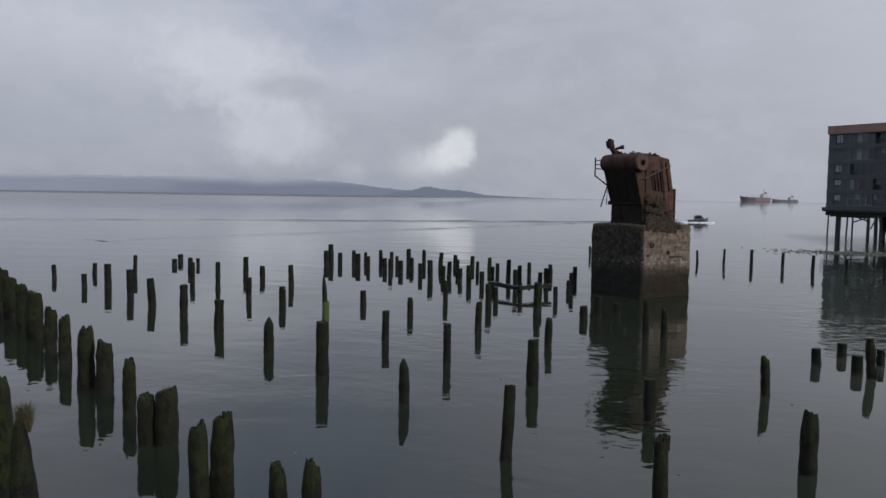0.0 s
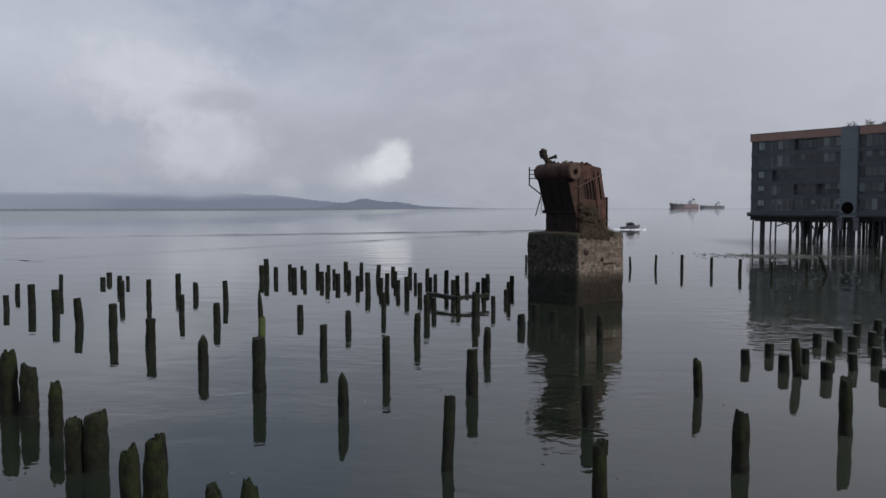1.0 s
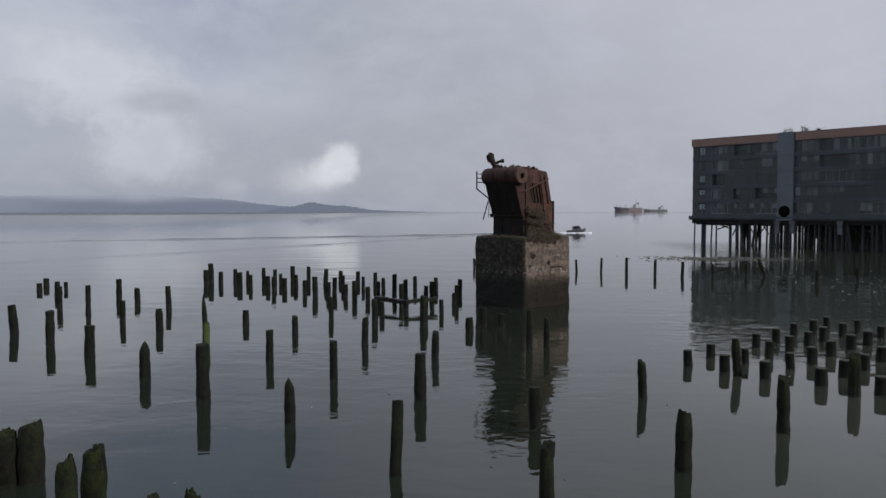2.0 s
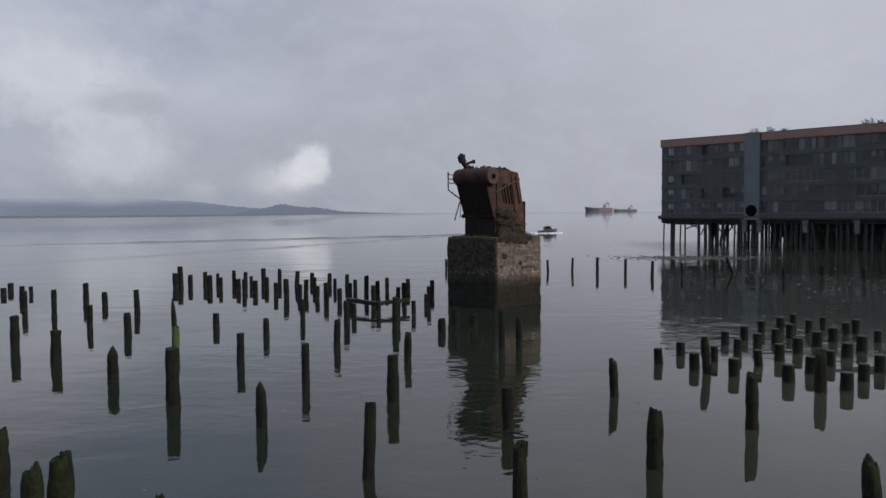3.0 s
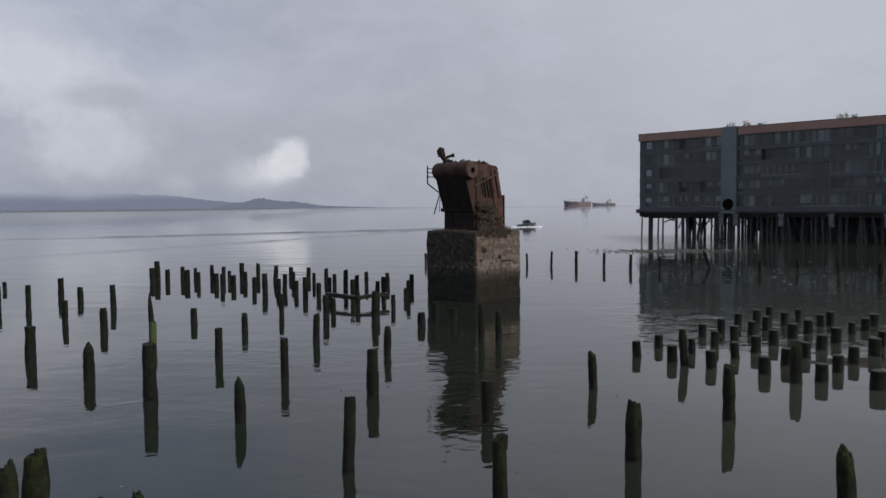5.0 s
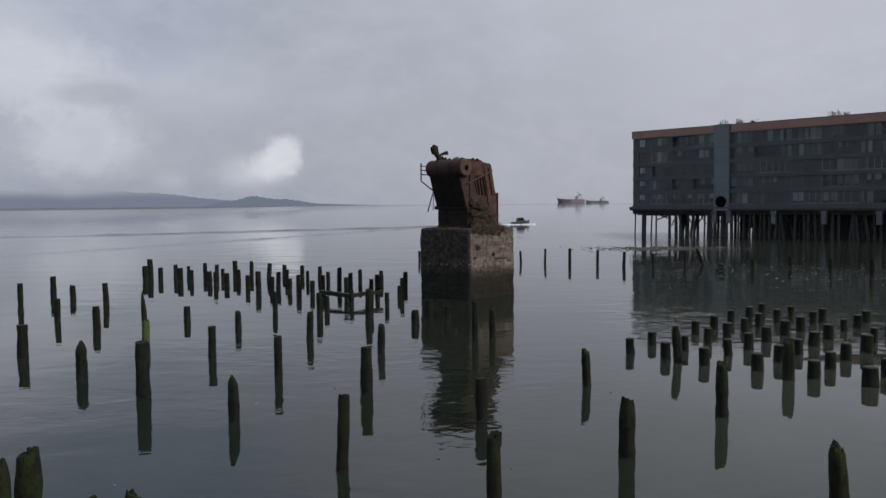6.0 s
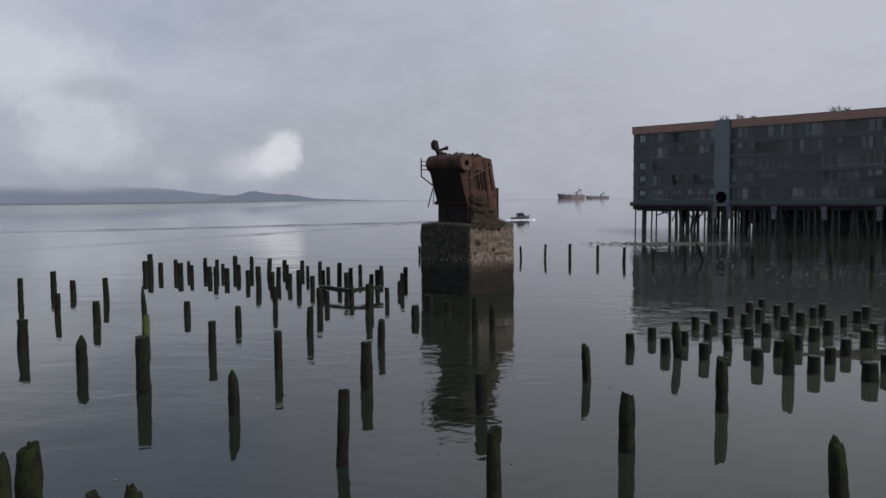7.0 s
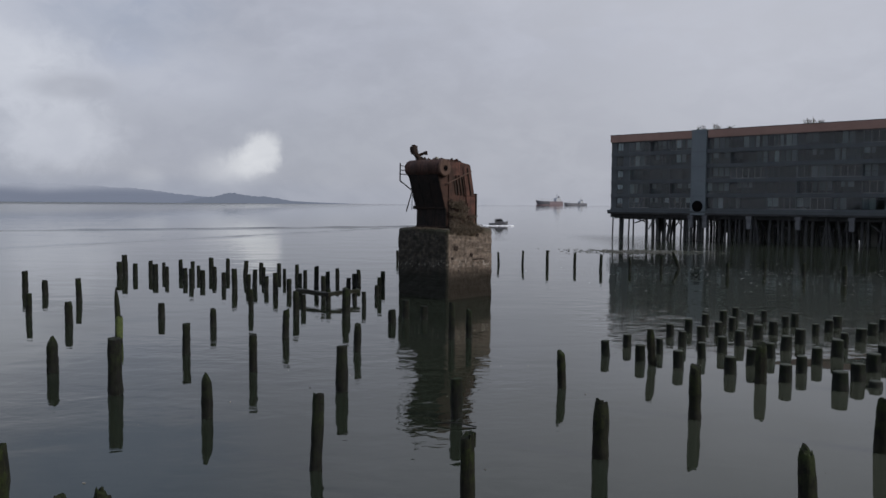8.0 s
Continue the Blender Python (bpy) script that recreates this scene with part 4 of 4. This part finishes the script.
        tagged(ob, "dry brown weeds growing on the concrete pier", "weeds", "weeds on the pier", kind="stuff")


make_pier()
make_boiler()


# ---- riverside apartment building on stilts ----
def extruded_down(outline, z0, z1):
    bm = bmesh.new()
    bm.faces.new([bm.verts.new((x, y, z0)) for x, y in outline])
    top = bmesh.ops.extrude_face_region(bm, geom=bm.faces[:])["geom"]
    bmesh.ops.translate(bm, verts=[g for g in top if isinstance(g, bmesh.types.BMVert)], vec=(0, 0, z1 - z0))
    bmesh.ops.recalc_face_normals(bm, faces=bm.faces)
    return bm


def make_condo():
    place = pose(35.42, 167.68, 0, 0, 0, -43.4)
    condo = empty("apartment_building", place)
    tagged(condo, "long dark five-storey apartment building on stilts over water", "building")
    length, deep, base, storey = 64.0, 15.0, 5.95, 2.84
    roof = base + 5 * storey
    rng = random.Random(5)
    part("deck", extruded_down([(-0.5, -0.5), (length, -0.5), (length, deep), (-0.5, deep)], base - 0.85, base - 0.05), DECKING, condo, "dark timber deck under the building")
    part("deck_edge", boxes((-0.55, length, -0.56, -0.5, base - 0.5, base - 0.1)), CLADDING, condo)
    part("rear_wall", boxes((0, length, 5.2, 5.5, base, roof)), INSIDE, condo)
    for x0 in (-0.02, length - 0.25):
        part("end_wall", boxes((x0, x0 + 0.27, 0, deep, base, roof)), CLADDING, condo)
    part("roof", boxes((0, length, 0.3, deep, roof, roof + 1.2)), DECKING, condo)
    part("fascia", boxes((-0.2, 17.9, -0.3, 0.28, roof - 0.22, roof + 1.25), bevel=0.02), COPPER, condo, "copper-brown roof fascia")
    part("fascia", boxes((21.2, length, -0.3, 0.28, roof - 0.22, roof + 1.25), bevel=0.02), COPPER, condo, "copper-brown roof fascia")
    part("coping", boxes((-0.25, length, -0.36, 0.3, roof + 1.255, roof + 1.33)), FRAME, condo)
    tower = part("tower", boxes((18.0, 21.05, -0.55, 2.0, base - 0.9, roof + 1.4), bevel=0.05), TOWER_PAINT, condo, "pale blue-grey stair tower")
    part("panel_joint", boxes(*[(18.0, 21.05, -0.556, -0.54, base + k * storey - 0.02, base + k * storey + 0.02) for k in range(1, 5)]), CLADDING, tower)
    part("porthole", rods(((19.5, -0.6, base + 0.85), (19.5, -0.4, base + 0.85), 1.1), seg=28), FLAT_BLACK, tower, "large round dark vent")
    for k in range(6):
        z = base + k * storey
        for a, b in ((0.0, 18.0), (21.05, length)):
            part("storey_band", boxes((a, b, -0.16, 0.3, z - 0.3, z + 0.42), bevel=0.015) if k < 5 else boxes((a, b, -0.1, 0.3, z - 0.35, z - 0.02)), CLADDING, condo, "blue-grey band between storeys")
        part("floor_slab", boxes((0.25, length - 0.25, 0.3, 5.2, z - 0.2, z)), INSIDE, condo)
    bays = [(0.25, 4.3), (4.3, 8.9), (8.9, 13.4), (13.4, 18.0)]
    x = 21.05
    while x < length - 2:
        w = (4.6, 7.0, 5.2, 6.1)[len(bays) % 4]
        bays.append((x, min(x + w, length)))
        x += w
    tall, zb = storey - 0.74, 0.44
    pane_mesh, bar_mesh = {}, {}
    for i, (a, b) in enumerate(bays):
        part("party_wall", boxes((b - 0.14, b, 0.0, 5.2, base, roof - 0.1)), CLADDING if i % 3 else TOWER_PAINT, condo)
        for k in range(5):
            z = base + k * storey + zb
            balcony = rng.random() < 0.1 and i > 0
            back = 0.75 if balcony else 0.12
            trim = PALE_FRAME if rng.random() < 0.3 else FRAME
            win = part("window", boxes((a, b - 0.14, back, back + 0.08, z, z + 0.07)), trim, condo)
            part("window_head", boxes((a, b - 0.14, back, back + 0.08, z + tall - 0.07, z + tall)), trim, win)
            count = max(3, round((b - a) / 1.15))
            if i == 0:
                part("solid_panel", boxes((a, a + 1.1, 0.02, 0.1, z, z + tall)), CLADDING, win)
                part("solid_panel", boxes((b - 1.6, b - 0.15, 0.02, 0.1, z, z + tall)), CLADDING, win)
            w = (b - 0.14 - a) / count
            for j in range(count):
                key = (round(w, 3), trim is FRAME)
                if key not in pane_mesh:
                    pane_mesh[key] = part("pane", boxes((0.03, w - 0.03, 0.02, 0.04, 0.07, tall - 0.07)), GLASS, win)
                    bar_mesh[key] = part("mullion", boxes((-0.03, 0.03, 0.0, 0.08, 0.0, tall)), trim, win)
                    pane_mesh[key].matrix_local = bar_mesh[key].matrix_local = Matrix.Translation((a + j * w, back, z))
                else:
                    same("pane", pane_mesh[key], win, Matrix.Translation((a + j * w, back, z)))
                    same("mullion", bar_mesh[key], win, Matrix.Translation((a + j * w, back, z)))
            if i and rng.random() < 0.85:
                j0 = rng.randrange(max(1, count - 2))
                lo = rng.choice((0.08, 0.08, 0.5, 1.1))
                for j in range(j0, min(count, j0 + rng.choice((2, 3, 4, 5)))):
                    if rng.random() < 0.85:
                        bm, n = bmesh.new(), 8
                        wide = rng.choice((0.55, 0.8, 0.9))
                        v = [[bm.verts.new((a + (j + 0.06 + wide * q / n) * w, back + 0.14 + 0.04 * (q % 2), h)) for q in range(n + 1)] for h in (z + lo, z + tall - 0.08)]
                        for q in range(n):
                            bm.faces.new((v[0][q], v[0][q + 1], v[1][q + 1], v[1][q]))
                        bmesh.ops.solidify(bm, geom=bm.faces[:], thickness=0.01)
                        part("curtain", bm, CURTAIN, win, "pale drawn curtain")
            if balcony:
                rail = rods(*[((a + 0.15 + q * 0.3, -0.05, z - 0.05), (a + 0.15 + q * 0.3, -0.05, z + 0.85), 0.02) for q in range(int((b - a - 0.3) / 0.3))], ((a, -0.05, z + 0.86), (b - 0.14, -0.05, z + 0.86), 0.04), seg=5)
                part("railing", rail, FRAME, condo, "thin dark balcony railing")
    # pale window blinds at the near end
    for k, lo in ((0, 0.9), (1, 1.0), (2, 0.7), (4, 0.5)):
        part("blind", boxes((1.4, 2.7, 0.26, 0.29, base + k * storey + zb + lo, base + k * storey + zb + tall - 0.2)), BLIND, condo, "white roller blind")
    # stilts, caps and braces
    front = [(0.1, 0.15), (2.0, 0.3), (2.45, 0.26), (3.9, 0.17), (5.05, 0.17), (8.1, 0.3), (9.6, 0.34), (10.5, 0.3), (11.0, 0.24), (12.2, 0.24), (12.9, 0.18), (13.5, 0.2), (15.6, 0.18), (16.4, 0.3), (17.1, 0.3), (17.8, 0.34), (19.4, 0.34), (20.1, 0.34), (21.2, 0.32)]
    second = [(8.7, 0.3), (9.0, 0.3), (12.3, 0.3), (14.6, 0.25), (9.9, 0.3), (10.6, 0.28), (11.3, 0.25), (16.6, 0.3), (17.3, 0.28), (18.3, 0.3), (20.2, 0.3), (21.3, 0.3), (22.2, 0.3)]
    for j, y in enumerate((0.6, 4.4)):
        spots = list((front, second)[j])
        x = 22.5
        while x < length - 1:
            spots.append((x, rng.uniform(0.2, 0.34)))
            x += rng.uniform(0.7, 1.9)
        for x, thick in spots:
            bm = bmesh.new()
            slant = rng.choice((-0.9, 0.9)) if rng.random() < 0.1 else rng.gauss(0, 0.1)
            rod(bm, (x, y, -1.0), (x + slant, y + rng.gauss(0, 0.15), base - 0.8), thick, 9, thick * 0.9)
            part("stilt", bm, DECKING, condo, "dark timber stilt in the water")
        part("cap_beam", boxes((-0.3, length, y - 0.25, y + 0.25, base - (1.6 if j < 1 else 2.0), base - 0.86), bevel=0.03), DECKING, condo, "heavy timber beam under the deck")
    struts = [(5.1, 3.2, 8.4, 4.3), (5.2, 4.3, 8.2, 3.3), (13.9, 2.3, 15.6, 4.5), (15.9, 2.4, 14.6, 4.2), (14.0, 4.7, 16.6, 3.9), (8.4, 2.0, 9.4, 4.2), (12.9, 2.4, 11.6, 4.3), (22.6, 2.6, 27.2, 4.5), (33.5, 3.2, 38.0, 4.5), (36.0, 4.5, 39.0, 3.8)]
    for x in np.arange(19.0, length - 3, 1.9):
        struts.append((x, rng.uniform(2.4, 3.4), x + rng.choice((-1, 1)) * rng.uniform(0.9, 2.4), rng.uniform(4.0, 4.9)))
    for x0, z0, x1, z1 in struts:
        part("brace", rods(((x0, 0.9, z0), (x1, 1.0, z1), rng.uniform(0.1, 0.16)), seg=6), DECKING, condo, "slanting timber brace")
    # Added backing wall: closes off light behind the stilts, paled to lift the dark
    for k in range(41):
        x0 = 20.6 + k * 1.07
        part("bulkhead_plank", boxes((x0, x0 + 1.04, 6.2 + 0.05 * (k % 2), 6.4 + 0.05 * (k % 2), -1.0 if k not in (1, 4, 6, 24) else rng.uniform(1.0, 1.9), base - 0.9)), BACKING, condo, "plank of an added backing wall under the deck")
    for x in (0.4, 9.3, 19.5, 29.5, 38.3, 47.2, 56.0):
        part("cross_beam", boxes((x - 0.25, x + 0.25, 1.25, 5.9, base - 1.85, base - 1.4), bevel=0.03), DECKING, condo, "heavy timber cross beam")
    for x in (18.0, 20.9, 29.5, 38.3, 47.2, 56.0):
        part("column", boxes((x - 0.42, x + 0.42, -0.35, 0.45, base - 3.3, base - 0.86), (x - 0.55, x + 0.55, -0.42, 0.52, base - 1.5, base - 0.87), bevel=0.04), COLUMN, condo, "grey concrete column on piles")
    # shrubs in planters along the roof edge
    for x, tall in ((17.2, 1.0), (18.2, 1.1), (20.6, 1.3), (21.3, 0.8), (23.4, 0.6), (38.0, 1.0), (39.0, 1.3), (40.4, 0.7)):
        shrub = empty("roof_shrub", place @ Matrix.Translation((x, 4.0, roof + 1.2)))
        tagged(shrub, "small scraggly shrub in a planter on the roof", "shrub", "roof shrubs")
        part("planter", boxes((-0.35, 0.35, -0.35, 0.35, 0, 0.5), bevel=0.04), FRAME, shrub)
        bm = bmesh.new()
        for _ in range(7):
            rod(bm, (0, 0, 0.3), (rng.gauss(0, 0.4), rng.gauss(0, 0.3), 0.5 + tall * rng.uniform(0.6, 1.0)), 0.05, 5, 0.02)
        part("stem", bm, WEED, shrub)
        part("foliage", leaves(rng, 34, (0.6, 0.4, tall * 0.8), 0.24), MOSS, shrub).location = (0, 0, 0.5)


make_condo()


# ---- ships, motor boat and its wake ----
def hull(length, beam, tall, low_share, sheer, start=0.0):
    bm, rows = bmesh.new(), []
    for i in range(13):
        s = start + (1 - start) * i / 12
        wide = beam / 2 * (1 - max(0, (s - 0.72) / 0.28) ** 2.2) * (0.85 + 0.15 * min(1, s * 6))
        rake = length * 0.05 * max(0, (s - 0.8) / 0.2)
        deck = tall + sheer * max(0, (s - 0.7) / 0.3) ** 2
        rows.append([bm.verts.new(p) for p in ((s * length - length / 2, wide * low_share, -0.5), (s * length - length / 2 + rake, wide, deck), (s * length - length / 2 + rake, -wide, deck), (s * length - length / 2, -wide * low_share, -0.5))])
    for a, b in zip(rows, rows[1:]):
        for i in range(4):
            bm.faces.new((a[i], a[(i + 1) % 4], b[(i + 1) % 4], b[i]))
    bm.faces.new(rows[0])
    bm.faces.new(rows[-1][::-1])
    bmesh.ops.remove_doubles(bm, verts=bm.verts[:], dist=0.001)
    bmesh.ops.recalc_face_normals(bm, faces=bm.faces)
    return bm


def at_bearing(az, reach, turn):
    return pose(reach * math.sin(radians(az)), reach * math.cos(radians(az)), 0, 0, 0, turn)


def make_ship(az, turn, length, tall, red, label, house, size):
    ship = empty("cargo_ship", at_bearing(az, 4500, turn) @ Matrix.Scale(size, 4))
    tagged(ship, label, "ship", "ships at anchor")
    part("hull", hull(length, 17, tall, 0.9, 3.0), HULL_RED if red else HULL_GREY, ship)
    part("boot_stripe", hull(length * 1.002, 17.4, 1.6, 0.99, 0.0), BOOT_RED if red else HULL_BLACK, ship, "dark stripe along the waterline")
    part("hull_band", hull(length * 1.004, 17.3, tall + 0.4, 0.99, 3.0, 0.55 if red else 0.05), HULL_BLACK, ship, "dark band under the deck edge").matrix_local = Matrix.Translation((0, 0, tall * (0.25 if red else 0.7))) @ Matrix.Diagonal((1, 1, 0.76 if red else 0.3, 1))
    hx = house * length
    part("deckhouse", boxes((hx - 7, hx + 7, -7, 7, tall, tall + 6), (hx - 5, hx + 5, -7.5, 7.5, tall + 6, tall + 9), bevel=0.3), WHITE, ship, "pale deckhouse")
    part("funnel", boxes((hx - 6, hx - 2, -2, 2, tall + 6, tall + 13), bevel=0.3), HULL_BLACK, ship)
    part("mast", rods(((hx + 1, 0, tall + 8), (hx + 1, 0, tall + 20), 0.7), ((hx + 1, -3, tall + 15), (hx + 1, 3, tall + 15), 0.4)), WHITE, ship)
    for s in (-0.2, 0.0, 0.2):
        x = (s - house * 0.3) * length
        part("deck_crane", rods(((x, 0, tall), (x, 0, tall + 8), 0.8), ((x, 0, tall + 7), (x + 9, 0, tall + 5), 0.5)), WHITE, ship)
    part("bow_mast", rods(((length * 0.46, 0, tall + 2), (length * 0.46, 0, tall + 9), 0.4)), WHITE, ship)


make_ship(7.62, 205, 74, 10.0, True, "large tanker at anchor, its red hull paled by painted haze", -0.32, 2.2)
make_ship(9.46, 200, 84, 7.5, False, "low dark cargo ship anchored in mist", -0.25, 1.6)


def make_boat():
    boat = empty("motor_boat", pose(17.9, 252, 0, 0, -4, 4) @ Matrix.Diagonal((0.87, 1, 1.15, 1)))
    tagged(boat, "small dark motor boat with cabin under way", "boat")
    part("hull", hull(6.0, 2.3, 0.9, 0.7, 0.35), BOAT_GREY, boat)
    part("cabin", roughen(extruded([(-1.5, 0.8), (1.9, 0.9), (1.35, 1.3), (0.95, 1.85), (0.2, 2.0), (-1.1, 1.95), (-1.45, 1.75)], -0.9, 0.9), 1, 0.01, 1), BOAT_GREY, boat)
    part("side_window", boxes((-1.0, 0.85, -0.93, -0.9, 1.3, 1.65)), FLAT_BLACK, boat, "dark cabin window")
    part("rubbing_strake", boxes((-3.1, 2.2, -1.2, -1.14, 0.55, 0.7)), HULL_BLACK, boat)
    part("outboard", boxes((-3.6, -3.1, -0.3, 0.3, 0.1, 0.95), bevel=0.05), HULL_BLACK, boat)
    rng = random.Random(3)
    bm = bmesh.new()
    for k in range(260):
        s = rng.random()
        x = 22.0 - 14.5 * s ** 1.2
        y = 250.9 + rng.gauss(0, 0.5 + 0.7 * s)
        bmesh.ops.create_icosphere(bm, subdivisions=1, radius=rng.uniform(0.12, 0.36) * (1.1 - 0.5 * s), matrix=Matrix.Translation((x, y, 0.02)) @ Matrix.Diagonal((1.8, 1, 0.8, 1)))
    tagged(part("foam", bm, FOAM), "white churned foam behind the motor boat", "foam", kind="stuff")
    # long low ridges of the wake
    for (x1, y1), (x0, y0), tall, crests in (((13.0, 251.0), (-190.0, 121.0), 0.4, 4), ((-8.0, 237.0), (-72.0, 95.0), 0.24, 2)):
        a, c = Vector((x1, y1, 0)), Vector((x0, y0, 0))
        along = (c - a).normalized()
        across = Vector((-along.y, along.x, 0))
        steps, wide = 120, crests * 2.4
        cols = crests * 8
        bm, rows = bmesh.new(), []
        for i in range(steps):
            s = i / (steps - 1)
            row = []
            for q in range(cols + 1):
                u = q / cols * 2 - 1
                p = a + along * (c - a).length * s + across * (u * wide * (0.35 + 0.65 * min(1, s * 3)))
                p += across * 1.2 * noise.noise(Vector((s * 14, crests, 0)))
                lift = 0.5 + 0.5 * math.cos(u * math.pi * crests)
                fade = (1 - u * u) * (1 - 0.7 * s) * min(1, s * 10 + 0.3) * max(0.0, 0.7 + 0.8 * noise.noise(Vector((s * 22, u * 2, crests))))
                p.z = 0.004 + tall * lift * fade - 0.008 * (abs(u) == 1)
                row.append(bm.verts.new(p))
            rows.append(row)
        for p, q in zip(rows, rows[1:]):
            for i in range(cols):
                bm.faces.new((p[i], p[i + 1], q[i + 1], q[i])).smooth = True
        bmesh.ops.recalc_face_normals(bm, faces=bm.faces)
        ob = part("water_wake", bm, WATER)
        if sum(f.normal.z for f in ob.data.polygons) < 0:
            ob.data.flip_normals()
        tagged(ob, "long low wake wave on the river", "water", kind="structure")


make_boat()


# ---- floating bits ----
def drift(name, label, count, centre, size, chip, mat, seed, thick=0.05):
    rng, bm = random.Random(seed), bmesh.new()
    for _ in range(count):
        x, y = centre[0] + rng.gauss(0, size[0]), centre[1] + rng.gauss(0, size[1])
        a, s = rng.uniform(0, 6.3), chip * rng.uniform(0.4, 1.3)
        box_m = Matrix.LocRotScale((x, y, 0.005), Euler((rng.gauss(0, 0.15), rng.gauss(0, 0.15), a)), (s, s * rng.uniform(0.2, 0.6), min(thick, s * 0.3)))
        bmesh.ops.create_cube(bm, size=1.0, matrix=box_m)
    tagged(part(name, bm, mat), label, "driftwood", kind="stuff")


drift("floating_debris", "line of floating weed and wood chips", 900, (29.5, 118.0), (4.8, 2.8), 0.36, FLOTSAM, 31)
# Glints off the ripples painted as pale floating flecks
drift("floating_debris", "pale flecks painted as glints on the water", 420, (33.0, 80.0), (13.0, 8.0), 0.17, GLINT_BIT, 32, 0.012)
drift("floating_debris", "a few small chips floating near the posts", 26, (2.0, 30.0), (9.0, 9.0), 0.06, CHIP, 33)
stick = bmesh.new()
for p, q in (((-0.55, 0.15, 0.05), (0.1, 0, 0.12)), ((0.1, 0, 0.12), (0.75, -0.1, 0.02)), ((0.1, 0, 0.12), (0.35, 0.2, 0.3))):
    rod(stick, p, q, 0.03, 6, 0.02)
twig = part("floating_branch", stick, WOOD)
twig.matrix_world = pose(0.35, 24.6, 0, 0, 0, 0)
tagged(twig, "thin bare branch floating beside a post", "branch")
